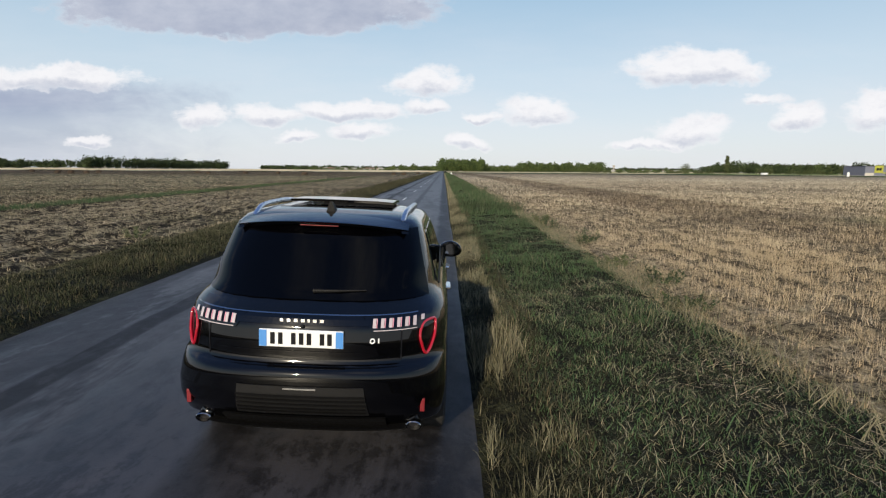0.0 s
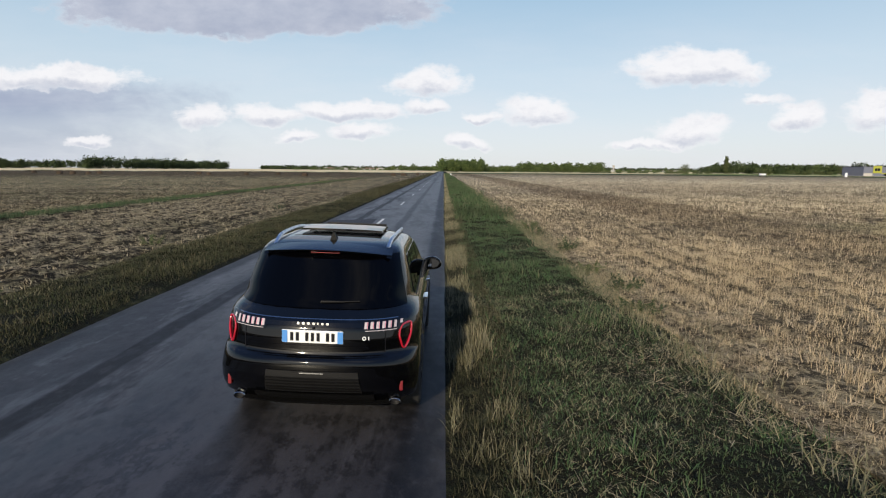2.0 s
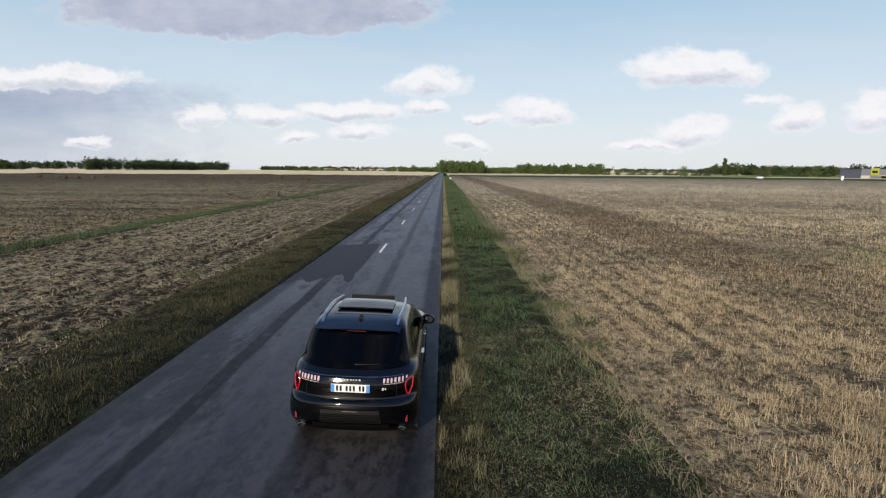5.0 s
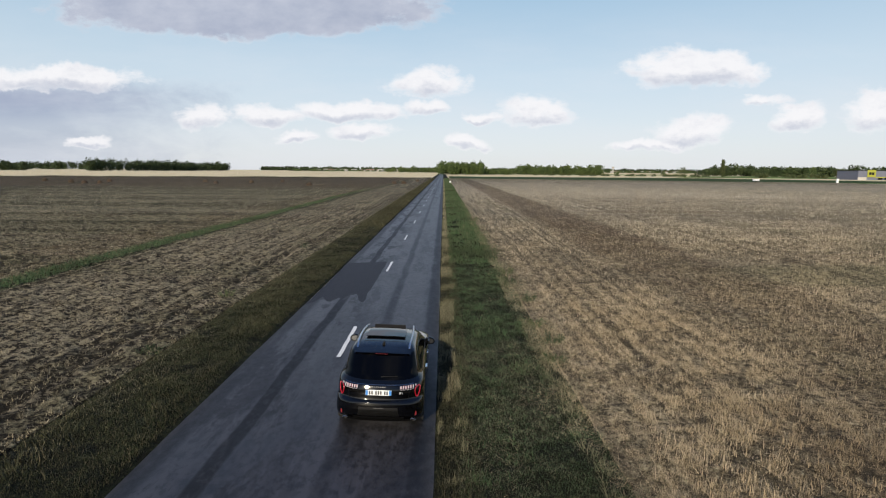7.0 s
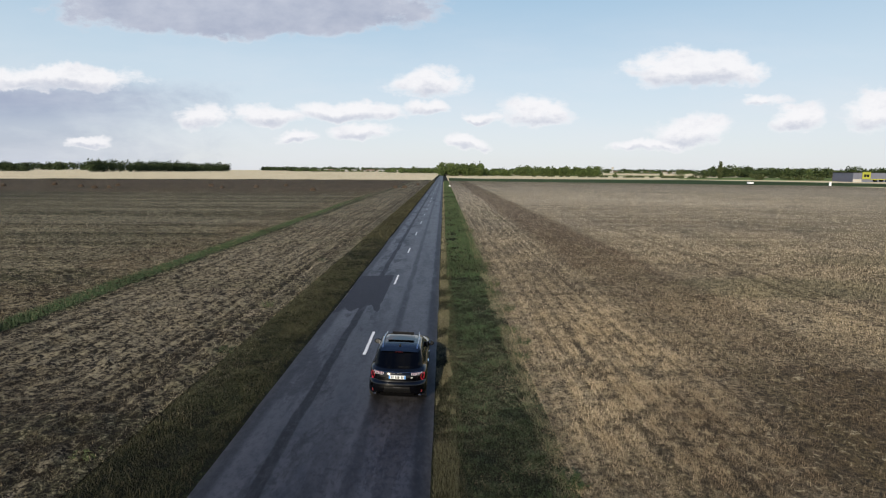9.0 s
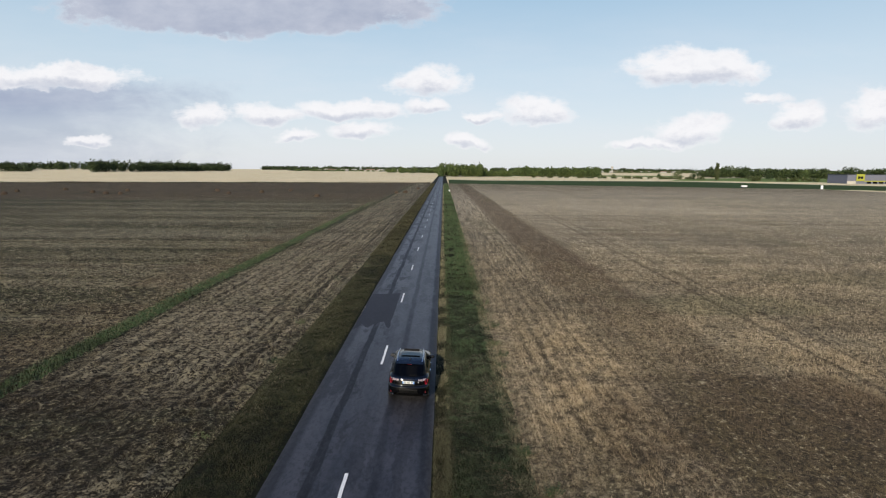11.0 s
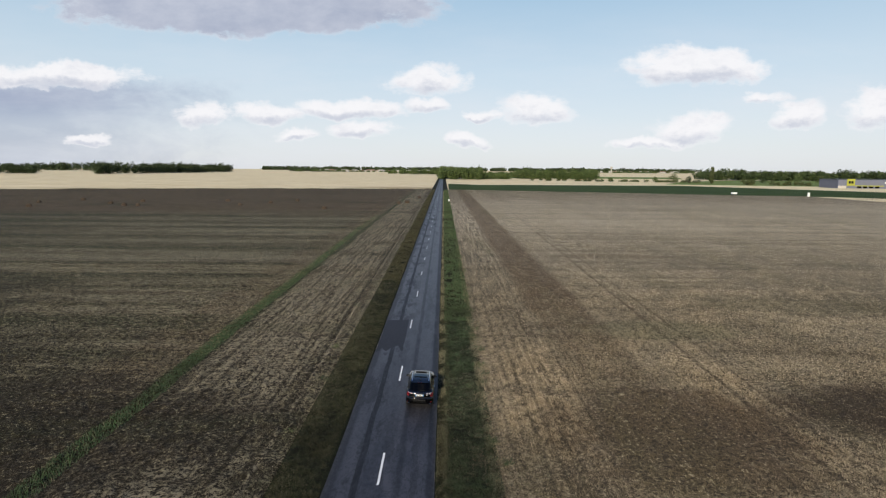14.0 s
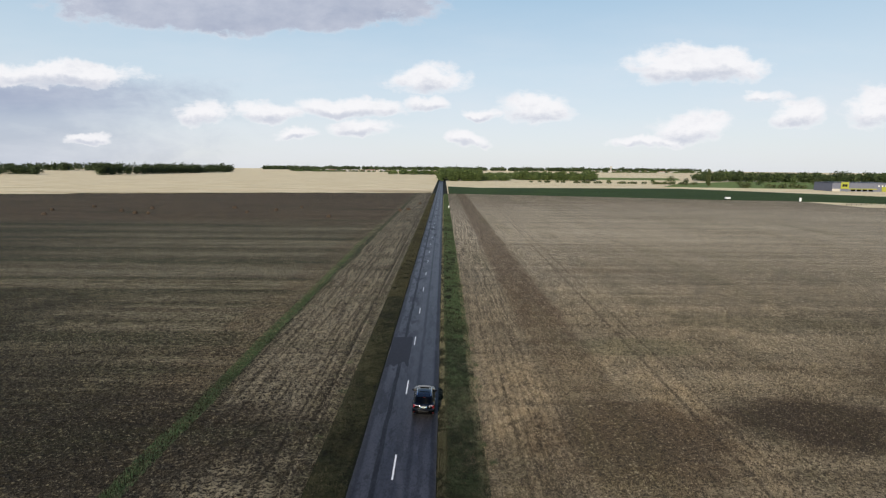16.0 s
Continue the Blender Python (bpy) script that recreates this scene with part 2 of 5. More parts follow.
def make_field(name, light, dark, soil, green, along, amount=0.5, greens=0.3, streak=1.0, bands=(), clump=3.2, zone=None, far_end=None, blots=(), pale=None, crisp=0.05, band_from=(5.0, 35.0), level=0.51, swaths=None, skew=0.0, pale_reach=(25.0, 120.0, -95.0, -30.0)):
    """Stubble or straw-littered soil. along: rows run along the road (else across it).
    bands: strips along the road as (from x, to x, colour, how strongly).
    far_end: (from y, colour there, colour of the streaks across); blots: patches;
    pale: far colour with haze painted in; crisp: width of the step between straw and soil."""
    m, b, N, pos = material(name, 0.95, spec=0.1)
    x, y, z = N.xyz(pos)
    row = N.scaled(pos, 1.0, 0.10, 1.0) if along else N.scaled(pos, 0.10, 1.0, 1.0)
    straw = N.noise(pos, clump, 5.0, 0.72, 0.4)
    chaff = N.noise(pos, clump * 5.5, 4.0, 0.75)
    rows = N.noise(row, 3.0, 5.0, 0.65)
    wide = N.noise(N.scaled(row, 1.0, 0.5, 1.0), 0.16, 6.0, 0.65)
    across = N.noise(N.scaled(pos, 0.03, 1.0, 1.0), 0.25, 6.0, 0.65)
    large = N.noise(pos, 0.035, 6.0, 0.6)
    c = N.mix(N.span(large, 0.42, 0.58), light, dark)
    c = N.mix(N.span(N.noise(N.scaled(pos, 0.5, 1.0, 1.0), 0.06, 6.0, 0.68), 0.55, 0.64, 0.0, 0.7 * streak), c, tuple(0.5 * v for v in dark))
    c = N.mix(N.math("MULTIPLY", N.span(wide, 0.44, 0.62), streak * 0.6), c, tuple(0.55 * v for v in dark))
    c = N.mix(N.math("MULTIPLY", N.span(across, 0.47, 0.57), streak * 0.7), c, tuple(0.5 * v for v in dark))
    wob = N.math("MULTIPLY", N.math("SUBTRACT", N.noise(N.scaled(pos, 1.0, 0.3, 1.0), 0.35, 6.0, 0.65), 0.5), 2.6)
    xw = N.math("ADD", x, wob)
    straight = N.math("SUBTRACT", x, N.math("MULTIPLY", y, skew))
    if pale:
        # distance haze painted into the ground colour: paler with y
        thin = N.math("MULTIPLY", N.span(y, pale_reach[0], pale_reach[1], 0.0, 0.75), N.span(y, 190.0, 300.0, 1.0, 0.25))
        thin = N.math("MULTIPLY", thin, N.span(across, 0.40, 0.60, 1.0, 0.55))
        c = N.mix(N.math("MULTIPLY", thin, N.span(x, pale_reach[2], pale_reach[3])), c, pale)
    if swaths:
        # swaths of chopped straw left across the field by the combine
        swath = N.noise(N.scaled(pos, 0.035, 1.0, 1.0), 0.55, 5.0, 0.62, 0.15)
        c = N.mix(N.span(swath, 0.50, 0.58, 0.0, 0.75), c, swaths[0])
        c = N.mix(N.span(swath, 0.36, 0.46, 0.7, 0.0), c, swaths[1])
    for x0, x1, colour, much in bands:
        soft = 0.12 * (x1 - x0) + 0.08
        xb = straight if x1 - x0 < 1.0 else xw
        k = N.math("MULTIPLY", N.span(xb, x0 - soft, x0 + soft, 0.0, 1.0, True), N.span(xb, x1 - soft, x1 + soft, 1.0, 0.0, True))
        k = N.math("MULTIPLY", k, N.span(N.noise(pos, 0.5, 6.0, 0.7), 0.25, 0.6, much * 0.35, much))
        if band_from:
            k = N.math("MULTIPLY", k, N.span(y, band_from[0], band_from[1], 0.55, 1.0))
        c = N.mix(k, c, colour)
    if far_end:
        c = N.mix(N.math("MULTIPLY", N.span(N.noise(N.scaled(pos, 0.02, 1.0, 1.0), 0.09, 5.0, 0.6), 0.47, 0.56, 0.0, 0.75), N.span(x, -17.0, -22.0)), c, far_end[2])
        edge = N.math("ADD", y, N.math("MULTIPLY", N.noise(N.scaled(pos, 0.3, 1.0, 1.0), 0.05, 5.0), 30.0))
        c = N.mix(N.math("MULTIPLY", N.span(edge, far_end[0], far_end[0] + 25.0, 0.0, 0.8), N.span(x, -17.0, -22.0)), c, far_end[1])
    c = blotted(N, pos, c, blots)
    if zone:
        # drill rows along the road inside this strip
        lines = N.noise(N.scaled(pos, 1.0, 0.035, 1.0), 2.1, 3.0, 0.6)
        inside = N.math("MULTIPLY", N.span(x, zone[0] - 0.4, zone[0] + 0.4), N.span(x, zone[1] - 0.4, zone[1] + 0.4, 1.0, 0.0))
        c = N.mix(N.math("MULTIPLY", inside, N.span(lines, 0.48, 0.58, 0.0, 0.6)), c, soil)
    g = N.math("MULTIPLY", N.span(N.noise(row, 0.10, 7.0, 0.72), 0.5, 0.68), greens)
    c = N.mix(g, c, green)
    lumps = N.noise(pos, clump * 2.1, 4.0, 0.7, 0.3)
    k = N.math("ADD", N.math("MULTIPLY", straw, 0.50), N.math("ADD", N.math("MULTIPLY", rows, 0.12), N.math("MULTIPLY", lumps, 0.38)))
    k = N.math("ADD", k, N.math("MULTIPLY", N.math("SUBTRACT", chaff, 0.5), 0.22))
    k = N.math("ADD", k, N.math("MULTIPLY", N.math("SUBTRACT", N.noise(pos, clump * 0.33, 4.0, 0.7), 0.5), 0.14))
    c = N.mix(N.span(k, level - crisp, level + crisp, amount, 0.0), c, soil)
    c = N.mix(N.span(k, 0.56, 0.56 + 1.6 * crisp, 0.0, amount * 0.75), c, tuple(min(0.6, 1.75 * v) for v in light))
    N.put(b.inputs["Base Color"], c)
    bump(N, b, k, 1.0, 0.22)
    return m


def make_blade(name, colours, patch, amount, rough=0.75, bands=(), blots=(), pale=None, dim=0.75):
    """Stalks and leaves: each takes one of the colours; larger patches lean to another colour."""
    m, b, N, pos = material(name, rough, spec=0.2)
    island = N.tree.nodes.new("ShaderNodeNewGeometry").outputs["Random Per Island"]
    n = len(colours)
    c = N.ramp(island, *[(i / (n - 1), col) for i, col in enumerate(colours)])
    c = N.mix(N.span(N.noise(N.scaled(pos, 1.0, 0.5, 0.0), 0.55, 6.0, 0.65), 0.42, 0.62, 0.0, amount), c, patch)
    c = N.mix(N.span(N.noise(N.scaled(pos, 0.55, 1.0, 0.0), 0.06, 6.0, 0.66), 0.50, 0.60, 0.0, dim), c, tuple(0.55 * v for v in patch))
    x, y, z = N.xyz(pos)
    # stalks farther off carry the haze's brightness in their own colour
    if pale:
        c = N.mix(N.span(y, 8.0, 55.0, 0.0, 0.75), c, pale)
    for x0, x1, colour, much in bands:
        k = N.math("MULTIPLY", N.span(x, x0 - 0.8, x0 + 0.8, 0.0, much), N.span(x, x1 - 0.8, x1 + 0.8, 1.0, 0.0))
        c = N.mix(N.math("MULTIPLY", k, N.span(y, 5.0, 35.0, 0.3, 1.0)), c, colour)
    c = blotted(N, pos, c, blots)
    N.put(b.inputs["Base Color"], c)
    return m


MAT = {}
LEFT_BLOTS = ((-23, -4, 18, 10, (0.040, 0.032, 0.021), 0.85), (-12, -2, 7, 6, (0.085, 0.066, 0.042), 0.6), (-48, 6, 22, 12, (0.046, 0.040, 0.025), 0.75), (-75, 28, 36, 19, (0.045, 0.043, 0.024), 0.85), (-130, 80, 55, 40, (0.065, 0.062, 0.034), 0.5))
RIGHT_BLOTS = ((33, 0, 9, 5.5, (0.055, 0.038, 0.024), 0.9), (18, -2.5, 10, 7, (0.120, 0.083, 0.048), 0.8), (46, 27, 15, 4.5, (0.16, 0.138, 0.076), 0.45),
               (60, 8, 20, 10, (0.12, 0.09, 0.052), 0.75), (34, 62, 13, 3.0, (0.19, 0.13, 0.08), 0.4), (26, 18, 9, 4, (0.17, 0.16, 0.08), 0.45))


def build_materials():
    M = MAT
    M["paint"] = make_paint()
    M["asphalt"] = make_asphalt()
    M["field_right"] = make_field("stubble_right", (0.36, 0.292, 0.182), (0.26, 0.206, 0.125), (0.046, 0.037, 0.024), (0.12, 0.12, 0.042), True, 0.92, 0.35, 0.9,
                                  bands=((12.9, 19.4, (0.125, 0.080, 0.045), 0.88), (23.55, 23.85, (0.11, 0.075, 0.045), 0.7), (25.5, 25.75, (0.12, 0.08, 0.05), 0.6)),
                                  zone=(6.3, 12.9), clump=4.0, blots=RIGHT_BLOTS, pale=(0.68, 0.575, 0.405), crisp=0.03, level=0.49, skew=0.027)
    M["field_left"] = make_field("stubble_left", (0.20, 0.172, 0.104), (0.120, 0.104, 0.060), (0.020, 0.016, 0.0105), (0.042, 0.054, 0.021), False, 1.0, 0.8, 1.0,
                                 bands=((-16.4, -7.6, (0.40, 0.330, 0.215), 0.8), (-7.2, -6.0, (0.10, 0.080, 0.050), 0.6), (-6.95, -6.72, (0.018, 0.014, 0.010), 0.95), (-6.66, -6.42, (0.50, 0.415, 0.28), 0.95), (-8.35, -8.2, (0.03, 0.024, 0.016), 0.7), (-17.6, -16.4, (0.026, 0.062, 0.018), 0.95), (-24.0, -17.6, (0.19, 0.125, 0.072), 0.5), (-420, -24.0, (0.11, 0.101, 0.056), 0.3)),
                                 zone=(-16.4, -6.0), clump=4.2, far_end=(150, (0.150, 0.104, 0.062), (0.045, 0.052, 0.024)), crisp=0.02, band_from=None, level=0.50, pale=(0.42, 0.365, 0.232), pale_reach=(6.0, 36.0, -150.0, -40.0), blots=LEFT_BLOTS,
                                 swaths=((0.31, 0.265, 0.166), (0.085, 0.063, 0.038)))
    M["pale_field"] = make_field("ripe_field", (0.82, 0.70, 0.45), (0.72, 0.59, 0.35), (0.5, 0.39, 0.22), (0.3, 0.3, 0.12), False, 0.2, 0.05, 0.5, swaths=((0.85, 0.75, 0.52), (0.60, 0.47, 0.28)), blots=((-30, 405, 60, 22, (0.34, 0.25, 0.15), 0.7), (-190, 352, 150, 14, (0.40, 0.31, 0.18), 0.6), (-420, 420, 120, 12, (0.55, 0.43, 0.25), 0.5)))
    M["crop"] = make_field("green_crop", (0.05, 0.085, 0.02), (0.036, 0.062, 0.016), (0.025, 0.04, 0.012), (0.05, 0.1, 0.03), False, 0.4, 0.3, 0.5)
    M["meadow"] = make_field("meadow", (0.19, 0.26, 0.075), (0.15, 0.20, 0.06), (0.07, 0.09, 0.03), (0.15, 0.2, 0.06), False, 0.3, 0.3, 0.4)
    M["verge"] = make_field("verge_soil", (0.034, 0.035, 0.019), (0.018, 0.022, 0.011), (0.011, 0.011, 0.007), (0.022, 0.034, 0.013), True, 0.9, 0.5, crisp=0.03)
    M["white_line"] = plain("road_paint", (0.72, 0.72, 0.70), 0.7, vary=0.2, scale=9)
    M["tar"] = plain("dark_tar", (0.0150, 0.0142, 0.017), 0.65, vary=0.5, scale=3, spec=0.35)
    M["roof_glass"] = plain("roof_glass", (0.001, 0.001, 0.0015), 0.05, vary=0.2, scale=2, spec=0.7)
    M["glass"] = plain("dark_glass", (0.0005, 0.0005, 0.0009), 0.03, vary=0.2, scale=2, spec=0.14)
    M["black_plastic"] = plain("black_plastic", (0.0035, 0.0035, 0.004), 0.6, vary=0.25, spec=0.2)
    M["grey_plastic"] = plain("grey_plastic", (0.0085, 0.0085, 0.0092), 0.45, vary=0.2)
    M["gloss_black"] = plain("gloss_black", (0.0012, 0.0012, 0.0018), 0.10, coat=0.5, vary=0.2, spec=0.3)
    M["chrome"] = plain("chrome", (0.72, 0.73, 0.75), 0.12, 1.0, vary=0.06)
    M["dark_chrome"] = plain("dark_chrome", (0.34, 0.34, 0.35), 0.16, 1.0, vary=0.1)
    M["mirror"] = plain("mirror_glass", (0.16, 0.165, 0.18), 0.03, 1.0, vary=0.03)
    M["rail"] = plain("satin_aluminium", (0.55, 0.58, 0.64), 0.28, 1.0, vary=0.08)
    M["lamp_white"] = plain("clear_lamp_bar", (0.50, 0.43, 0.45), 0.15, coat=0.6, vary=0.12, scale=30)
    M["brake_red"] = plain("dark_red_lens", (0.16, 0.006, 0.012), 0.5, vary=0.1)
    M["lamp_red"] = plain("red_lamp", (0.36, 0.008, 0.022), 0.15, coat=0.8, vary=0.15, scale=30)
    M["lamp_pink"] = plain("pink_lamp_bar", (0.66, 0.30, 0.36), 0.15, coat=0.6, vary=0.12, scale=30)
    M["plate_white"] = plain("plate_white", (0.78, 0.79, 0.80), 0.35, vary=0.04)
    M["plate_blue"] = plain("plate_blue", (0.07, 0.25, 0.62), 0.35, vary=0.06)
    M["ink"] = plain("plate_ink", (0.006, 0.006, 0.008), 0.5, spec=0.2)
    M["tyre"] = plain("tyre_rubber", (0.018, 0.018, 0.018), 0.85, vary=0.3)
    M["rim"] = plain("rim_alloy", (0.25, 0.25, 0.26), 0.3, 1.0)
    M["bark"] = plain("bark", (0.09, 0.07, 0.05), 0.9, vary=0.4, scale=3)


build_materials()


# ---- mesh helpers ----
def mesh_from(name, verts, faces, mat, smooth=False):
    me = bpy.data.meshes.new(name)
    me.from_pydata([tuple(v) for v in verts], [], faces)
    me.materials.append(mat)
    if smooth:
        me.polygons.foreach_set("use_smooth", [True] * len(me.polygons))
    me.update()
    return me


def part(name, bm, mat, parent=None, label="", smooth=False):
    """Links a bmesh (or a mesh) as one object under its thing."""
    if isinstance(bm, bmesh.types.BMesh):
        me = bpy.data.meshes.new(name)
        bmesh.ops.recalc_face_normals(bm, faces=bm.faces)
        if smooth:
            limit = radians(62 if name == "body" else 35)
            for e in bm.edges:
                if len(e.link_faces) == 2 and e.calc_face_angle(0) > limit:
                    e.smooth = False
        bm.to_mesh(me)
        bm.free()
        me.materials.append(mat)
        if smooth:
            me.polygons.foreach_set("use_smooth", [True] * len(me.polygons))
    else:
        me = bm
    ob = new(name, me)
    if parent is not None:
        ob.parent = parent
    if label:
        tagged(ob, label)
    return ob


def box(bm, x0, x1, y0, y1, z0, z1, bevel=0.0):
    r = bmesh.ops.create_cube(bm, size=1.0)["verts"]
    for v in r:
        v.co = Vector(((x0 + x1) / 2 + v.co.x * (x1 - x0), (y0 + y1) / 2 + v.co.y * (y1 - y0), (z0 + z1) / 2 + v.co.z * (z1 - z0)))
    if bevel:
        es = list({e for v in r for e in v.link_edges})
        bmesh.ops.bevel(bm, geom=es, offset=bevel, segments=2, affect="EDGES", profile=0.6)
    return bm


def vnoise(x, y, scale, seed):
    """Smooth random field between 0 and 1 on arrays."""
    rng = np.random.default_rng(seed)
    grid = rng.random((256, 256))
    px, py = x * scale + 1000.3, y * scale + 1000.7
    ix, iy = np.floor(px).astype(int), np.floor(py).astype(int)
    fx, fy = px - ix, py - iy
    fx, fy = fx * fx * (3 - 2 * fx), fy * fy * (3 - 2 * fy)
    g = lambda a, b: grid[a % 256, b % 256]
    return (g(ix, iy) * (1 - fx) + g(ix + 1, iy) * fx) * (1 - fy) + (g(ix, iy + 1) * (1 - fx) + g(ix + 1, iy + 1) * fx) * fy


def relief(x, y):
    """Height of the clods and straw clumps on the stubble fields, in metres."""
    left = x < 0
    rows = left & (x > -16.4)
    yy = np.where(rows, y * 0.45, np.where(left, y * 1.25, y * 0.7))
    h = 0.55 * vnoise(x, yy, 2.9, 301) + 0.45 * vnoise(x, yy, 6.1, 302)
    h = np.clip((h - 0.30) / 0.45, 0, 1)
    high = np.where(left, 0.125, 0.075) * (0.65 + 0.7 * vnoise(x, y, 0.35, 303))
    edge = np.clip((np.abs(x) - np.where(left, -VERGE_L, VERGE_R)) / 0.5, 0, 1) * np.clip((118 - np.abs(x)) / 10, 0, 1)
    return h * high * edge * np.clip((205 - y) / 20, 0, 1) * np.clip((y + 28) / 4, 0, 1)


def slab(name, outline, top, bottom, mat, label, category):
    """A flat piece of land with straight sides, cut to an outline seen from above."""
    n = len(outline)
    verts = [(x, y, top) for x, y in outline] + [(x, y, bottom) for x, y in outline]
    faces = [list(range(n))] + [[i, i + n, (i + 1) % n + n, (i + 1) % n] for i in range(n)]
    ob = new(name, mesh_from(name, verts, faces, mat))
    return tagged(ob, label, category, kind="structure")


def quick_mesh(name, verts, tris, mat):
    me = bpy.data.meshes.new(name)
    me.vertices.add(len(verts))
    me.vertices.foreach_set("co", verts.astype(np.float32).ravel())
    me.loops.add(tris.size)
    me.loops.foreach_set("vertex_index", tris.astype(np.int32).ravel())
    me.polygons.add(len(tris))
    me.polygons.foreach_set("loop_start", np.arange(0, tris.size, 3, dtype=np.int32))
    me.update(calc_edges=True)
    me.materials.append(mat)
    return me


# ---- land ----
ROAD_L, ROAD_R = -2.63, 2.90
CROWN = 0.071
VERGE_L, VERGE_R = -5.35, 6.3


def build_land():
    R = 4700
    ring = [(R * math.cos(a), R * math.sin(a)) for a in [i * math.tau / 64 for i in range(64)]]
    slab("ground", ring, -0.30, -1.0, MAT["pale_field"], "pale ripe grain land reaching to the horizon", "ground")
    # the two stubble fields that flank the road
    slab("field_left", [(VERGE_L, -320), (VERGE_L, 370), (-11.5, 369), (-186, 337), (-280, 310), (-420, 286), (-420, -320)],
         -0.02, -0.4, MAT["field_left"], "brown stubble field littered with chopped straw", "field")
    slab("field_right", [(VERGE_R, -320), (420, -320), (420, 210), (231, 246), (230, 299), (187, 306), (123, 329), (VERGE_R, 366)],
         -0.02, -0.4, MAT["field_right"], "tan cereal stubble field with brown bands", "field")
    slab("field_crop", [(VERGE_R + 1, 367), (123, 330), (187, 307), (230, 300), (420, 215), (560, 300), (340, 372), (242, 506), (39, 490), (8, 520)],
         -0.10, -0.4, MAT["crop"], "dark green leafy crop field", "field")
    slab("meadow", [(250, 560), (720, 430), (1000, 560), (900, 800), (470, 820), (330, 700)],
         -0.12, -0.4, MAT["meadow"], "light green meadow in front of the woods", "field")
    slab("meadow_far", [(60, 900), (420, 900), (500, 1100), (60, 1150)], -0.12, -0.4, MAT["meadow"], "light green meadow behind the copse", "field")


def build_road():
    xs = np.concatenate([np.linspace(ROAD_L, 0, 8), np.linspace(0, ROAD_R, 9)[1:]])
    ys = np.concatenate([np.arange(-320, -30, 10.0), np.arange(-30, 90, 1.5), np.arange(90, 380, 10.0), np.arange(380, 1500, 60.0)])
    rng = np.random.default_rng(4)
    wl = np.convolve(rng.normal(0, 0.11, len(ys) + 4), [0.2] * 5, "valid")
    wr = np.convolve(rng.normal(0, 0.06, len(ys) + 4), [0.2] * 5, "valid")
    verts, faces = [], []
    for j, y in enumerate(ys):
        for i, x in enumerate(xs):
            xx = x + (wl[j] if i == 0 else wr[j] if i == len(xs) - 1 else 0)
            z = CROWN - 0.035 * abs(x)
            if i in (0, len(xs) - 1):
                z = -0.06
            verts.append((xx, y, z))
    n = len(xs)
    for j in range(len(ys) - 1):
        for i in range(n - 1):
            a = j * n + i
            faces.append((a, a + 1, a + n + 1, a + n))
    road = new("road", mesh_from("road", verts, faces, MAT["asphalt"], True))
    tagged(road, "straight worn grey asphalt country road with dark tar seams", "road", kind="structure")
    # broken centre line: 3 m dashes every 13 m
    mesh = None
    for k in range(-8, 24):
        y0 = 4.5 + 13 * k
        vs, fs = [], []
        m = 9
        for j in range(m):
            y = y0 + 3.0 * j / (m - 1)
            for x in (-0.06, 0.06):
                e = 0.006 * math.sin(j * 2.3 + k) if mesh is None else 0
                vs.append((x + e, y - y0, CROWN + 0.006))
        for j in range(m - 1):
            a = 2 * j
            fs.append((a, a + 1, a + 3, a + 2))
        if mesh is None:
            mesh = mesh_from("centre_dash", vs, fs, MAT["white_line"])
        ob = new("centre_dash", mesh)
        ob.location = (0.05, y0, 0)
        ob.parent = road
    # a darker repair in the other lane with a ragged near end
    vs, fs, rng2 = [], [], np.random.default_rng(9)
    ys2, nx2 = np.linspace(0, 1, 18), 19
    for j, t in enumerate(ys2):
        for i, x in enumerate(np.linspace(-2.5, -0.22, nx2)):
            near = 11.5 + 2.0 * noise.noise((x * 1.6, 0.3, 0)) + 0.8 * noise.noise((x * 6.0, 4.0, 0))
            far = 20.5 + 0.12 * noise.noise((x * 5, 9.0, 0))
            z = CROWN - 0.035 * abs(x) + 0.006
            vs.append((x + (0.10 * noise.noise((t * 9, i, 2.0)) if i in (0, nx2 - 1) else 0), near + (far - near) * t, z))
    for j in range(17):
        for i in range(nx2 - 1):
            a = j * nx2 + i
            fs.append((a, a + 1, a + nx2 + 1, a + nx2))
    p = new("asphalt_repair", mesh_from("asphalt_repair", vs, fs, MAT["tar"]))
    p.parent = road
    return road


def build_clods(name, sign, start, mat, label):
    """The rough top of a stubble field near the road: clods and clumps that cast their own shade."""
    xs = np.concatenate([np.arange(start, 42, 0.17), np.arange(42, 118, 0.75)]) * sign
    ys = np.concatenate([np.arange(-28, 52, 0.17), np.arange(52, 205, 0.75)])
    gx, gy = np.meshgrid(xs, ys)
    z = -0.012 + relief(gx.ravel(), gy.ravel())
    v = np.stack([gx.ravel(), gy.ravel(), z], 1)
    n, m = len(xs), len(ys)
    a = (np.arange(m - 1)[:, None] * n + np.arange(n - 1)[None]).ravel()
    b, c, d = (a + 1, a + n + 1, a + n) if sign > 0 else (a + n, a + n + 1, a + 1)
    tris = np.concatenate([np.stack([a, b, c], 1), np.stack([a, c, d], 1)])
    return tagged(new(name, quick_mesh(name, v, tris, mat)), label, "field", kind="structure")


build_land()
build_clods("field_left_surface", -1, -VERGE_L + 0.02, MAT["field_left"], "rough brown clods and chopped straw on the stubble field")
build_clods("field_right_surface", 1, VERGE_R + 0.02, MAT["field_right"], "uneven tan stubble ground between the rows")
road = build_road()


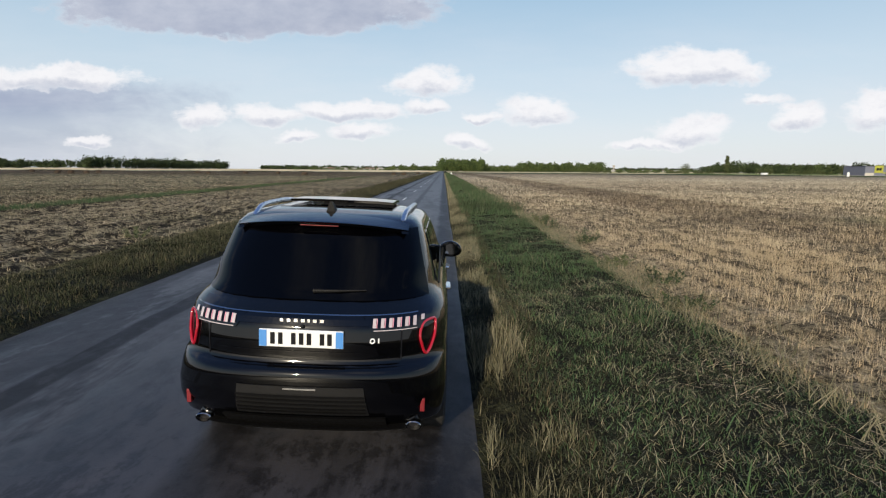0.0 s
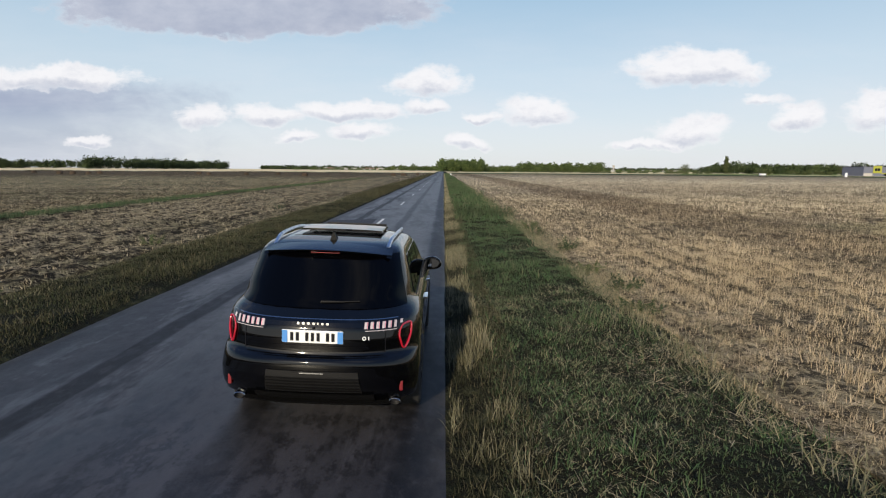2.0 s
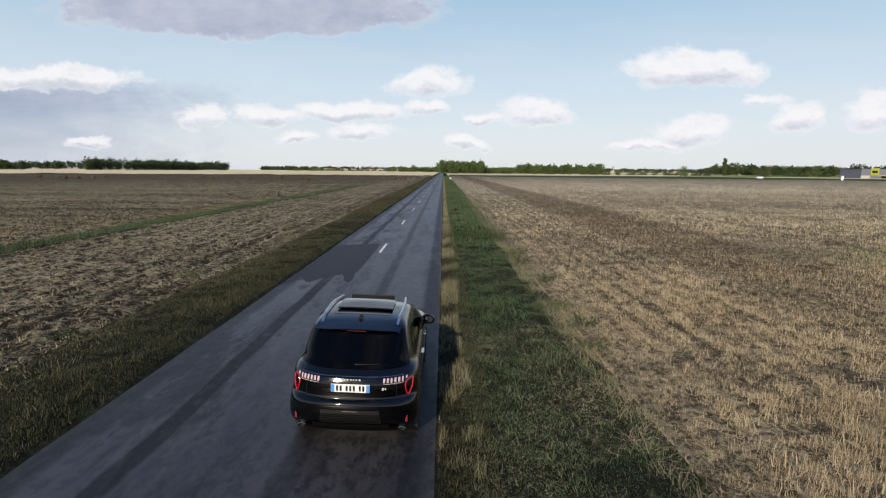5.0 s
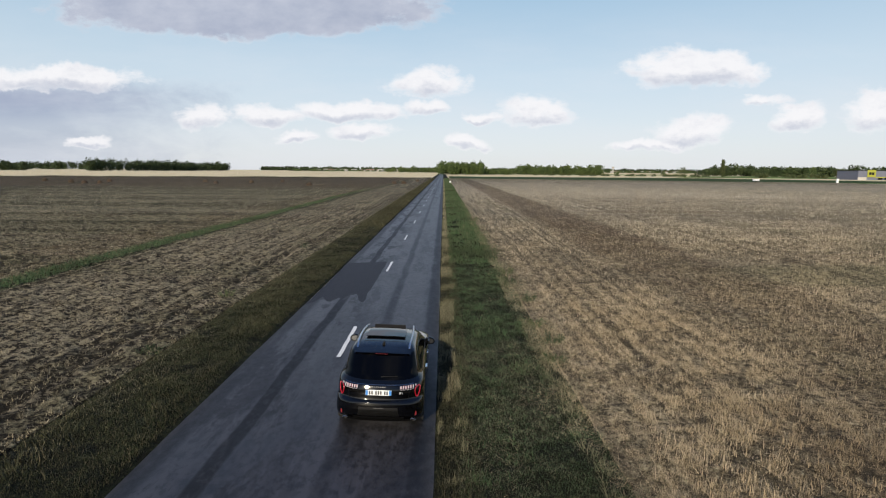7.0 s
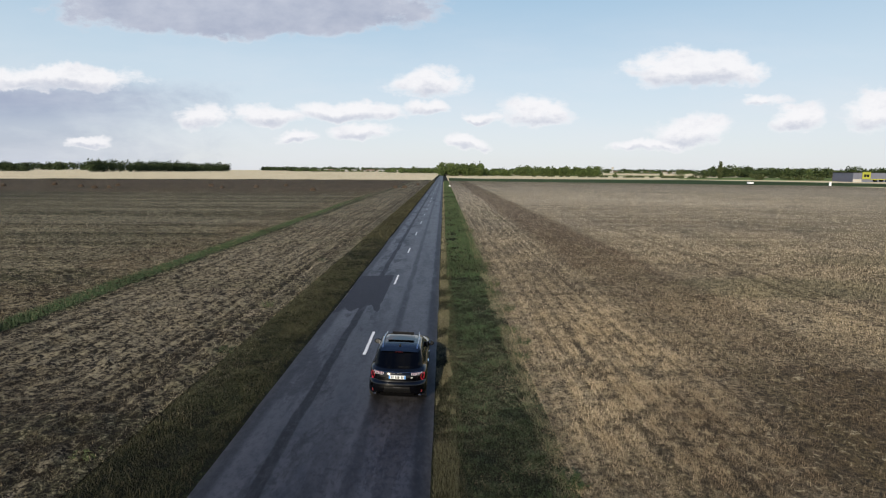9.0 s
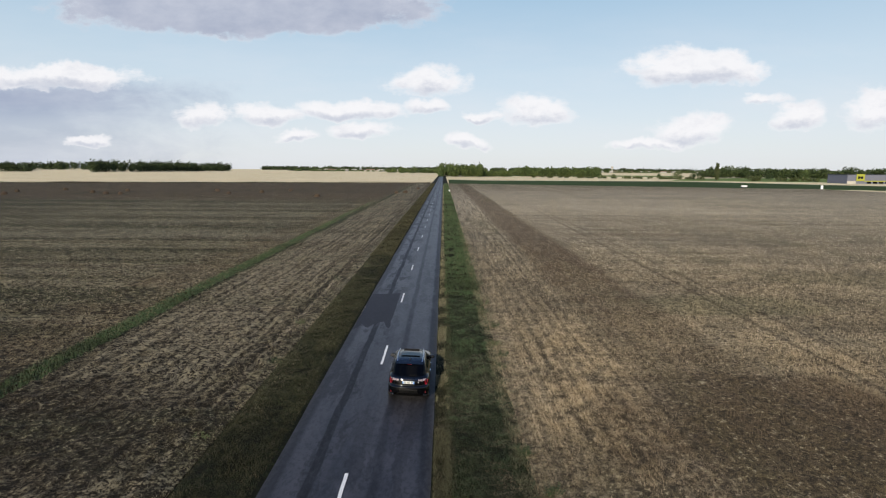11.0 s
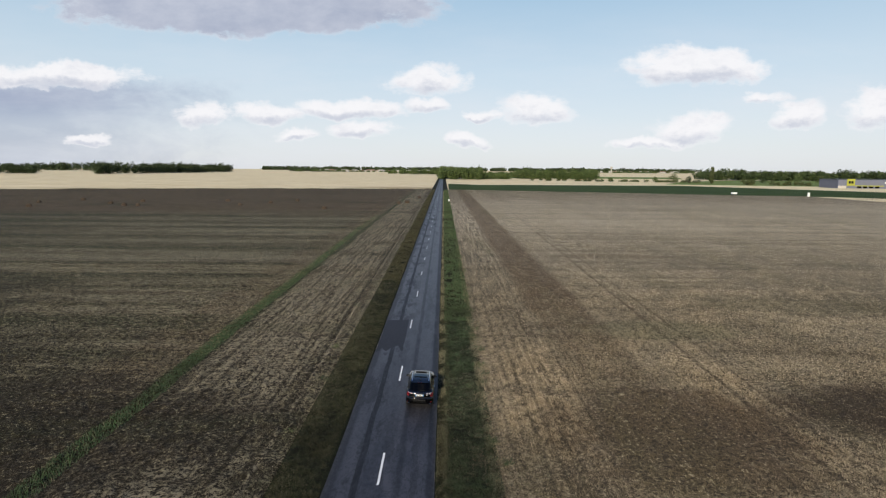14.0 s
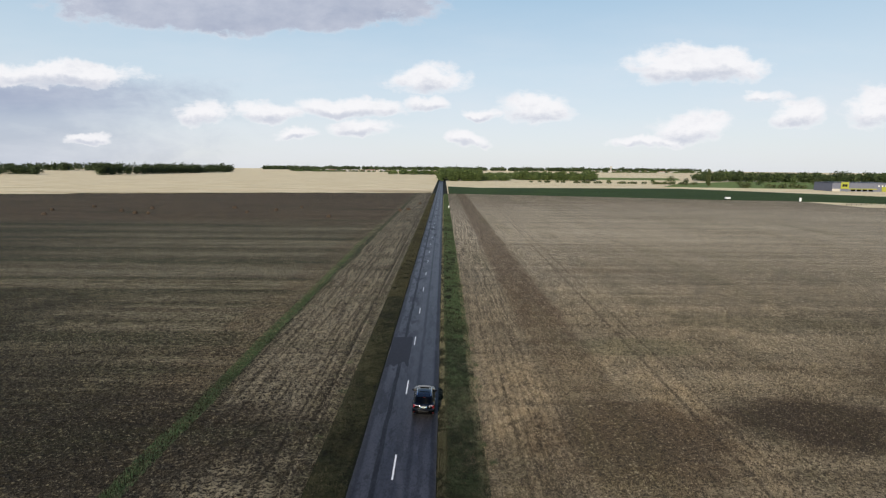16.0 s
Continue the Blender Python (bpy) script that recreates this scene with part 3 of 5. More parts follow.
def verge_z(x, y):
    """Height of the verges: low hummocks that die out at both edges."""
    a, b = np.where(x > 0, ROAD_R, -ROAD_L), np.where(x > 0, VERGE_R, -VERGE_L)
    t = np.clip((np.abs(x) - a) / (b - a), 0, 1)
    bow = np.clip(np.minimum(t, 1 - t) * 6, 0, 1)
    return -0.06 + bow * (0.02 + 0.13 * vnoise(x, y * 0.7, 0.9, 401) + 0.09 * vnoise(x, y, 2.7, 402))


def build_verge(name, x0, x1, label):
    xs = np.linspace(x0, x1, 22)
    ys = np.concatenate([np.arange(-320, -30, 10.0), np.arange(-30, 60, 0.22), np.arange(60, 380, 6.0), np.arange(380, 900, 40.0)])
    gx, gy = np.meshgrid(xs, ys)
    v = np.stack([gx.ravel(), gy.ravel(), verge_z(gx.ravel(), gy.ravel())], 1)
    n, m = len(xs), len(ys)
    a = (np.arange(m - 1)[:, None] * n + np.arange(n - 1)[None]).ravel()
    tris = np.concatenate([np.stack([a, a + 1, a + n + 1], 1), np.stack([a, a + n + 1, a + n], 1)])
    return tagged(new(name, quick_mesh(name, v, tris, MAT["verge"])), label, "verge", kind="structure")


build_verge("verge_right", ROAD_R - 0.05, VERGE_R + 0.15, "grassy road verge with dry pale edge")
build_verge("verge_left", VERGE_L - 0.15, ROAD_L + 0.05, "dark grassy road verge with weeds")


# ---- the car ----
CAR_X = 1.74
#       z     half   rear  front  rear corner, front corner depth
LEVELS = [
    (0.20, 0.78, 0.40, 4.20, 0.50, 0.60), (0.27, 0.84, 0.26, 4.36, 0.50, 0.62), (0.34, 0.885, 0.17, 4.44, 0.50, 0.64),
    (0.42, 0.898, 0.10, 4.48, 0.50, 0.66), (0.49, 0.905, 0.050, 4.51, 0.50, 0.66), (0.58, 0.910, 0.015, 4.54, 0.50, 0.68), (0.69, 0.908, 0.0, 4.54, 0.50, 0.70),
    (0.735, 0.906, 0.012, 4.52, 0.50, 0.70), (0.750, 0.906, 0.030, 4.51, 0.49, 0.70), (0.765, 0.907, 0.06, 4.50, 0.48, 0.70), (0.80, 0.909, 0.078, 4.48, 0.47, 0.72),
    (0.90, 0.909, 0.070, 4.43, 0.46, 0.76), (0.99, 0.905, 0.088, 4.33, 0.46, 0.82), (1.05, 0.890, 0.115, 4.12, 0.46, 0.85),
    (1.09, 0.868, 0.165, 3.80, 0.46, 0.80), (1.13, 0.832, 0.225, 3.50, 0.46, 0.70), (1.18, 0.802, 0.272, 3.34, 0.46, 0.62),
    (1.30, 0.772, 0.365, 3.10, 0.44, 0.55), (1.42, 0.740, 0.455, 2.86, 0.42, 0.50), (1.52, 0.708, 0.530, 2.64, 0.40, 0.50),
    (1.575, 0.684, 0.575, 2.48, 0.40, 0.50), (1.615, 0.650, 0.64, 2.30, 0.40, 0.50), (1.645, 0.595, 0.76, 2.08, 0.40, 0.50),
    (1.665, 0.49, 0.95, 1.90, 0.35, 0.40), (1.675, 0.30, 1.15, 1.75, 0.25, 0.25)]
LV = np.array(LEVELS)
LV[:, 4] += np.interp(LV[:, 0], [0.36, 0.60, 0.85, 1.1, 1.3, 1.6], [-0.17, 0.02, 0.28, 0.30, 0.12, 0.05])
NE = 2.8


def level(z):
    return [float(np.interp(z, LV[:, 0], LV[:, i])) for i in range(1, 6)]


def rear_y(x, z):
    w, r, f, c, cf = level(z)
    k = min(abs(x) / w, 0.9999)
    return r + c * (1 - (1 - k ** NE) ** (1 / NE))


def side_x(y, z):
    w, r, f, c, cf = level(z)
    if y < r + c:
        k = min(max((r + c - y) / c, 0), 1)
        return w * (1 - k ** NE) ** (1 / NE)
    if y > f - cf:
        k = min(max((y - f + cf) / cf, 0), 1)
        return w * (1 - k ** NE) ** (1 / NE)
    return w


def top_z(x, y):
    """Height of the roof's skin."""
    lo, hi = 1.2, 1.675
    for _ in range(24):
        m = (lo + hi) / 2
        w, r, f, c, cf = level(m)
        if side_x(y, m) > abs(x) and r < y < f:
            lo = m
        else:
            hi = m
    return lo


def body_shell():
    zs = []
    for a, b in zip(LV[:-1, 0], LV[1:, 0]):
        k = max(2, int((b - a) / 0.018))
        zs += list(np.linspace(a, b, k, endpoint=False))
    zs.append(LV[-1, 0])
    quarter = [math.radians(a) for a in (0, 12, 24, 34, 43, 51, 58, 64, 70, 76, 82, 90)]
    bm, rings = bmesh.new(), []
    for z in zs:
        w, r, f, c, cf = level(z)
        half = []
        for a in quarter:
            half.append((w * math.sin(a) ** (2 / NE), r + c * (1 - math.cos(a) ** (2 / NE))))
        for k in range(1, 24):
            half.append((w, r + c + (f - cf - r - c) * k / 24))
        for a in reversed(quarter):
            half.append((w * math.sin(a) ** (2 / NE), f - cf * (1 - math.cos(a) ** (2 / NE))))
        loop = half + [(-x, y) for x, y in reversed(half[1:-1])]
        rings.append([bm.verts.new((x, y, z)) for x, y in loop])
    n = len(rings[0])
    for a, b in zip(rings, rings[1:]):
        for i in range(n):
            bm.faces.new((a[i], a[(i + 1) % n], b[(i + 1) % n], b[i]))
    bm.faces.new(list(reversed(rings[0])))
    bm.faces.new(rings[-1])
    # wheel arches: push the skin in round the wheels
    for ring in rings:
        for v in ring:
            for yw in (0.93, 3.66):
                d = math.hypot(v.co.y - yw, v.co.z - 0.36)
                if d < 0.40 and abs(v.co.x) > 0.6:
                    v.co.x *= 0.80
    return bm


def shell_patch(kind, z0, z1, left, right, nz=8, nx=16, lift=0.006, deep=0.012):
    """A panel that lies on the car's rear (left, right: x by z) or side (y by z), with thickness."""
    bm = bmesh.new()
    zs = np.linspace(z0, z1, nz)
    outer, inner = [], []
    for z in zs:
        a, b = left(z), right(z)
        ro, ri = [], []
        for s in np.linspace(a, b, nx):
            if kind == "rear":
                p, d = Vector((s, rear_y(s, z), z)), Vector((0.25 * s, -1, 0.15)).normalized()
            else:
                sg = 1 if kind == "right" else -1
                p, d = Vector((sg * side_x(s, z), s, z)), Vector((sg, 0, 0.15)).normalized()
            ro.append(bm.verts.new(p + d * lift))
            ri.append(bm.verts.new(p + d * (lift - deep)))
        outer.append(ro), inner.append(ri)
    for j in range(nz - 1):
        for i in range(nx - 1):
            bm.faces.new((outer[j][i], outer[j][i + 1], outer[j + 1][i + 1], outer[j + 1][i]))
            bm.faces.new((inner[j][i], inner[j + 1][i], inner[j + 1][i + 1], inner[j][i + 1]))
        bm.faces.new((outer[j][0], outer[j + 1][0], inner[j + 1][0], inner[j][0]))
        bm.faces.new((outer[j][-1], inner[j][-1], inner[j + 1][-1], outer[j + 1][-1]))
    for i in range(nx - 1):
        bm.faces.new((outer[0][i], inner[0][i], inner[0][i + 1], outer[0][i + 1]))
        bm.faces.new((outer[-1][i], outer[-1][i + 1], inner[-1][i + 1], inner[-1][i]))
    return bm


def sweep(points, radii, sides=10, flat=1.0):
    """A tube along points; radii per point; flat squeezes its height."""
    bm, rings = bmesh.new(), []
    pts = [Vector(p) for p in points]
    for i, p in enumerate(pts):
        t = (pts[min(i + 1, len(pts) - 1)] - pts[max(i - 1, 0)]).normalized()
        s = t.cross(Vector((0, 0, 1)))
        s = s.normalized() if s.length > 1e-4 else Vector((1, 0, 0))
        u = s.cross(t)
        r = radii[i] if isinstance(radii, (list, tuple)) else radii
        rings.append([bm.verts.new(p + s * r * math.cos(a) + u * r * flat * math.sin(a)) for a in [k * math.tau / sides for k in range(sides)]])
    for a, b in zip(rings, rings[1:]):
        for i in range(sides):
            bm.faces.new((a[i], a[(i + 1) % sides], b[(i + 1) % sides], b[i]))
    bm.faces.new(rings[0]), bm.faces.new(list(reversed(rings[-1])))
    return bm


def const(v):
    return lambda z: v


def line(z0, v0, z1, v1):
    return lambda z: v0 + (v1 - v0) * (z - z0) / (z1 - z0)


def build_wheel(car, x, y):
    sg = 1 if x > 0 else -1
    hub = new("wheel")
    hub.parent = car
    hub.location = (x, y, 0.36)
    bm = bmesh.new()
    prof = [(0.235, -0.11), (0.33, -0.118), (0.355, -0.10), (0.362, -0.05), (0.362, 0.05), (0.355, 0.10), (0.33, 0.118), (0.235, 0.11)]
    rings = []
    for k in range(36):
        a = k * math.tau / 36
        rings.append([bm.verts.new((px, r * math.cos(a), r * math.sin(a))) for r, px in prof])
    for k in range(36):
        a, b = rings[k], rings[(k + 1) % 36]
        for i in range(len(prof) - 1):
            bm.faces.new((a[i], a[i + 1], b[i + 1], b[i]))
    part("tyre", bm, MAT["tyre"], hub, smooth=True)
    bm = bmesh.new()
    for k in range(10):
        a = k * math.tau / 10
        m = Matrix.Rotation(a, 4, "X")
        r = bmesh.ops.create_cube(bm, size=1.0)["verts"]
        for v in r:
            v.co = m @ Vector((sg * 0.08 + v.co.x * 0.025, v.co.y * 0.035, 0.12 + v.co.z * 0.24))
    r = bmesh.ops.create_cone(bm, cap_ends=True, segments=24, radius1=0.06, radius2=0.05, depth=0.04, matrix=Matrix.Translation((sg * 0.09, 0, 0)) @ Matrix.Rotation(math.pi / 2, 4, "Y"))
    r = bmesh.ops.create_cone(bm, cap_ends=True, segments=36, radius1=0.236, radius2=0.236, depth=0.1, matrix=Matrix.Rotation(math.pi / 2, 4, "Y"))
    part("rim", bm, MAT["rim"], hub)


def bar_on_rear(bm, x, z, w, h, lift):
    y = rear_y(x, z) - lift
    box(bm, x - w / 2, x + w / 2, y - 0.004, y + 0.004, z - h / 2, z + h / 2)


def build_car():
    car = new("car")
    car.location, car.rotation_euler = (CAR_X - 0.035, 0, 0.01), (0, radians(2.0), 0)
    tagged(car, "glossy black five-door family SUV standing on the asphalt road", "car")
    P = lambda name, bm, mat, label="", smooth=False, parent=car: part(name, bm, MAT[mat], parent, label, smooth)
    body = P("body", body_shell(), "paint", smooth=True)
    # tailgate with its own glass, trim and number plate
    gate = P("tailgate", shell_patch("rear", 0.775, 1.115, line(0.775, -0.60, 1.115, -0.72), line(0.775, 0.60, 1.115, 0.72), 22, 40, 0.008, 0.02), "paint", smooth=True)
    P("rear_window", shell_patch("rear", 1.14, 1.575, line(1.14, -0.765, 1.585, -0.655), line(1.14, 0.765, 1.585, 0.655), 16, 34, 0.007, 0.02), "glass", "dark tinted rear window", True, gate)
    P("trim_bar", shell_patch("rear", 1.012, 1.068, line(1.012, -0.41, 1.068, -0.36), line(1.012, 0.41, 1.068, 0.36), 4, 24, 0.018, 0.02), "gloss_black", "gloss black trim bar between the lamps", parent=gate)
    for dx, w in ((-0.132, 0.020), (-0.088, 0.022), (-0.044, 0.022), (0.0, 0.022), (0.036, 0.014), (0.074, 0.022), (0.118, 0.024)):
        bm = bmesh.new()
        bar_on_rear(bm, dx, 1.042, w, 0.020, 0.022)
        P("badge", bm, "chrome", "small silver mark", parent=gate)
    bm, rings = bmesh.new(), []
    for a in [k * math.tau / 20 for k in range(20)]:
        at = [(0.432 + r * math.cos(a), 0.925 + r * math.sin(a)) for r in (0.0095, 0.0165)]
        rings.append([bm.verts.new((x, rear_y(x, z) - lift, z)) for x, z in at for lift in (0.008, 0.016)])
    for k in range(20):
        a, b = rings[k], rings[(k + 1) % 20]
        for p, q in ((0, 1), (1, 3), (3, 2), (2, 0)):
            bm.faces.new((a[p], a[q], b[q], b[p]))
    P("badge", bm, "plate_white", "small white ring", parent=gate)
    bm = bmesh.new()
    bar_on_rear(bm, 0.470, 0.925, 0.008, 0.030, 0.012)
    P("badge", bm, "plate_white", "small white bar", parent=gate)
    py = rear_y(0.26, 0.93) - 0.032
    bm = bmesh.new()
    box(bm, -0.26, 0.26, py - 0.004, py + 0.012, 0.882, 0.992, 0.004)
    plate = P("number_plate", bm, "plate_white", "white number plate with blue ends", parent=car)
    for a, b in ((-0.258, -0.212), (0.212, 0.258)):
        bm = bmesh.new()
        box(bm, a, b, py - 0.0065, py - 0.003, 0.885, 0.989)
        P("band", bm, "plate_blue", "blue end band", parent=plate)
    for a in (-0.176, -0.128, -0.048, 0.0, 0.048, 0.128, 0.174):
        bm = bmesh.new()
        box(bm, a - 0.014, a + 0.014, py - 0.0065, py - 0.003, 0.900, 0.974, 0.001)
        P("mark", bm, "ink", parent=plate)
    for sg in (-1, 1):
        a, b = sorted((sg * 0.612, sg * 0.604))
        P("seam", shell_patch("rear", 0.79, 0.985, const(a), const(b), 8, 2, 0.0105, 0.004), "ink", parent=gate)
    P("seam", shell_patch("rear", 0.792, 0.800, const(-0.60), const(0.60), 2, 24, 0.0105, 0.004), "ink", parent=gate)
    P("trim_edge", shell_patch("rear", 1.069, 1.075, const(-0.70), const(0.70), 2, 30, 0.020, 0.02), "dark_chrome", "thin bright edge above the lamps", parent=gate)
    P("crease", shell_patch("rear", 0.845, 0.852, const(-0.56), const(0.56), 2, 24, 0.012, 0.006), "gloss_black", parent=gate)
    bm = bmesh.new()
    bmesh.ops.create_uvsphere(bm, u_segments=12, v_segments=8, radius=0.013, matrix=Matrix.Translation((0, rear_y(0, 1.01) - 0.018, 1.008)))
    P("rear_camera", bm, "ink", "small round rear camera", True)
    # tail lamps
    for sg in (-1, 1):
        def L(v0, v1):
            a, b = sorted((sg * v0, sg * v1))
            return const(a), const(b)
        base = P("tail_lamp", shell_patch("rear", 0.978, 1.070, *((line(0.978, -0.775, 1.070, -0.775), line(0.978, -0.425, 1.070, -0.365)) if sg < 0 else (line(0.978, 0.425, 1.070, 0.365), line(0.978, 0.775, 1.070, 0.775))), 5, 18, 0.016, 0.03), "gloss_black", "slim tail lamp with pale vertical light bars")
        P("light_strip", shell_patch("rear", 0.983, 0.988, *L(0.435, 0.70), 2, 12, 0.022, 0.01), "lamp_white", "thin pale strip under the light bars", parent=base)
        for k in range(7):
            x = 0.440 + 0.049 * k
            top, foot = (1.055, 1.002) if k < 6 else (1.055, 1.026)
            bar = P("light_bar", shell_patch("rear", foot, top, *L(x - 0.0125, x + 0.0075), 3, 3, 0.024, 0.012), "lamp_white", parent=base)
            if k < 5:
                P("red_edge", shell_patch("rear", foot, top, *L(x + 0.0095, x + 0.0150), 3, 2, 0.023, 0.012), "lamp_pink", "pinkish red edge", parent=bar)
        ring = [(0.745, 1.005), (0.812, 1.012), (0.820, 0.94), (0.808, 0.875), (0.782, 0.815), (0.758, 0.81), (0.735, 0.875), (0.724, 0.94), (0.745, 1.005)]
        pts, corners = [], ring[:-1]
        for i in range(len(corners)):
            p0, p1, p2, p3 = [corners[(i + d) % len(corners)] for d in (-1, 0, 1, 2)]
            for t in np.linspace(0, 1, 6, endpoint=False):
                q = [0.5 * (2 * b1 + (c1 - a1) * t + (2 * a1 - 5 * b1 + 4 * c1 - d1) * t * t + (3 * b1 - a1 - 3 * c1 + d1) * t ** 3)
                     for a1, b1, c1, d1 in zip(p0, p1, p2, p3)]
                x, z = min(q[0], level(q[1])[0] * 0.975), q[1]
                pts.append((sg * x, rear_y(x, z) - 0.012, z))
        pts.append(pts[0])
        P("light_loop", sweep(pts, 0.0098, 8), "lamp_red", "red loop-shaped light", parent=base, smooth=True)
        bm = bmesh.new()
        y = rear_y(0.757, 0.49)
        box(bm, min(sg * 0.742, sg * 0.772), max(sg * 0.742, sg * 0.772), y - 0.008, y + 0.04, 0.44, 0.53, 0.005)
        P("reflector", bm, "brake_red", "small upright red reflector")
        # oval exhaust tip
        bm, rings = bmesh.new(), []
        for yy, rx, rz in ((0.36, 0.050, 0.030), (0.235, 0.054, 0.033), (0.23, 0.047, 0.027), (0.31, 0.043, 0.024)):
            rings.append([bm.verts.new((sg * 0.70 + rx * math.cos(a), yy, 0.305 + rz * math.sin(a))) for a in [k * math.tau / 20 for k in range(20)]])
        for a, b in zip(rings, rings[1:]):
            for i in range(20):
                bm.faces.new((a[i], a[(i + 1) % 20], b[(i + 1) % 20], b[i]))
        tip = P("exhaust_tip", bm, "dark_chrome", "oval chrome exhaust tip", smooth=True)
        bm = bmesh.new()
        bmesh.ops.create_circle(bm, cap_ends=True, segments=20, radius=0.043, matrix=Matrix.Translation((sg * 0.70, 0.27, 0.305)) @ Matrix.Rotation(math.pi / 2, 4, "X") @ Matrix.Diagonal((1, 0.58, 1, 1)))
        P("bore", bm, "ink", parent=tip)
    # bumper pieces
    P("bumper_insert", shell_patch("rear", 0.425, 0.645, line(0.425, -0.42, 0.645, -0.39), line(0.425, 0.42, 0.645, 0.39), 8, 20, 0.008, 0.02), "grey_plastic", "dark grey ribbed lower bumper insert")
    for k in range(5):
        P("rib", shell_patch("rear", 0.445 + 0.032 * k, 0.457 + 0.032 * k, const(-0.40), const(0.40), 2, 16, 0.020, 0.02), "black_plastic")
    P("diffuser", shell_patch("rear", 0.30, 0.40, const(-0.52), const(0.52), 3, 20, 0.03, 0.04), "black_plastic", "black plastic diffuser edge")
    P("valance", shell_patch("rear", 0.215, 0.30, const(-0.64), const(0.64), 3, 24, 0.10, 0.11), "black_plastic", "black plastic lower valance")
    P("bumper_slot", shell_patch("rear", 0.625, 0.635, const(-0.10), const(0.10), 2, 6, 0.012, 0.01), "chrome", "thin bright strip")
    # roof spoiler with the third brake lamp
    bm, rings = bmesh.new(), []
    for x in np.linspace(-0.60, 0.60, 27):
        k = abs(x) / 0.60
        y0 = 0.50 + 0.15 * k ** 3.5
        z0 = 1.618 - 0.05 * k ** 2.5
        sec = [(y0 + 0.004, z0 - 0.012), (y0 - 0.004, z0 - 0.002), (y0 + 0.03, z0 + 0.006), (0.76, 1.653 - 0.05 * k ** 2.5), (0.78, 1.63 - 0.06 * k ** 2.5), (0.62, 1.57 - 0.03 * k ** 2)]
        rings.append([bm.verts.new((x, a, b)) for a, b in sec])
    for a, b in zip(rings, rings[1:]):
        for i in range(6):
            bm.faces.new((a[i], a[(i + 1) % 6], b[(i + 1) % 6], b[i]))
    bm.faces.new(rings[0]), bm.faces.new(list(reversed(rings[-1])))
    spoiler = P("roof_spoiler", bm, "paint", "", True)
    bm = bmesh.new()
    box(bm, -0.13, 0.13, 0.504, 0.516, 1.588, 1.593, 0.001)
    P("brake_lamp", bm, "brake_red", "thin dark high brake lamp", parent=spoiler)
    # wiper
    bm = sweep([(0.02, rear_y(0.02, 1.19) - 0.012, 1.19), (0.2, rear_y(0.2, 1.196) - 0.02, 1.196), (0.36, rear_y(0.36, 1.20) - 0.016, 1.20)], [0.016, 0.009, 0.006], 8)
    P("rear_wiper", bm, "black_plastic", "black rear wiper", smooth=True)
    # roof: rails, sunroof, fin
    for sg in (-1, 1):
        pts, rad = [], []
        for k in range(22):
            s = k / 21
            y = 0.80 + 1.75 * s
            x = 0.545 + 0.035 * math.sin(math.pi * s)
            z = top_z(0.52, min(max(y, 0.80), 2.2)) + 0.042 * min(1, math.sin(math.pi * s) * 3.0) - 0.018
            pts.append((sg * x, y, z)), rad.append(0.019)
        P("roof_rail", sweep(pts, rad, 8, 0.9), "rail", "satin aluminium roof rail", smooth=True)
    def roof_panel(y0, y1, half, lift, thick, mat, name, label):
        bm = bmesh.new()
        g, h = [], []
        for y in np.linspace(y0, y1, 10):
            row, under = [], []
            for x in np.linspace(-half, half, 12):
                z = max(top_z(x, y), top_z(0, y) - 0.03) + lift
                row.append(bm.verts.new((x, y, z))), under.append(bm.verts.new((x, y, z - thick)))
            g.append(row), h.append(under)
        for j in range(9):
            for i in range(11):
                bm.faces.new((g[j][i], g[j][i + 1], g[j + 1][i + 1], g[j + 1][i]))
                bm.faces.new((h[j][i], h[j + 1][i], h[j + 1][i + 1], h[j][i + 1]))
            bm.faces.new((g[j][0], g[j + 1][0], h[j + 1][0], h[j][0]))
            bm.faces.new((g[j][11], h[j][11], h[j + 1][11], g[j + 1][11]))
        for i in range(11):
            bm.faces.new((g[0][i], h[0][i], h[0][i + 1], g[0][i + 1]))
            bm.faces.new((g[9][i], g[9][i + 1], h[9][i + 1], h[9][i]))
        return P(name, bm, mat, label, True)
    roof_panel(1.10, 2.35, 0.44, 0.004, 0.03, "roof_glass", "roof_glass", "dark panoramic roof glass")
    roof_panel(1.32, 1.95, 0.425, 0.045, 0.02, "roof_glass", "sunroof_panel", "raised sunroof panel slid back")
    bm = bmesh.new()
    box(bm, -0.37, 0.37, 2.30, 2.33, 1.60, 1.685, 0.008)
    P("wind_deflector", bm, "ink", "black raised wind deflector")
    bm = bmesh.new()
    z0 = top_z(0, 0.98)
    base = [bm.verts.new((x, y, z0 - 0.01)) for x, y in ((-0.035, 0.88), (0.035, 0.88), (0.03, 1.0), (0, 1.08), (-0.03, 1.0))]
    top = [bm.verts.new((x, y, z0 + zz)) for x, y, zz in ((-0.006, 0.885, 0.068), (0.006, 0.885, 0.068), (0.006, 0.93, 0.06), (0, 1.07, 0.006), (-0.006, 0.93, 0.06))]
    for i in range(5):
        bm.faces.new((base[i], base[(i + 1) % 5], top[(i + 1) % 5], top[i]))
    bm.faces.new(top)
    P("antenna_fin", bm, "black_plastic", "black shark-fin aerial")
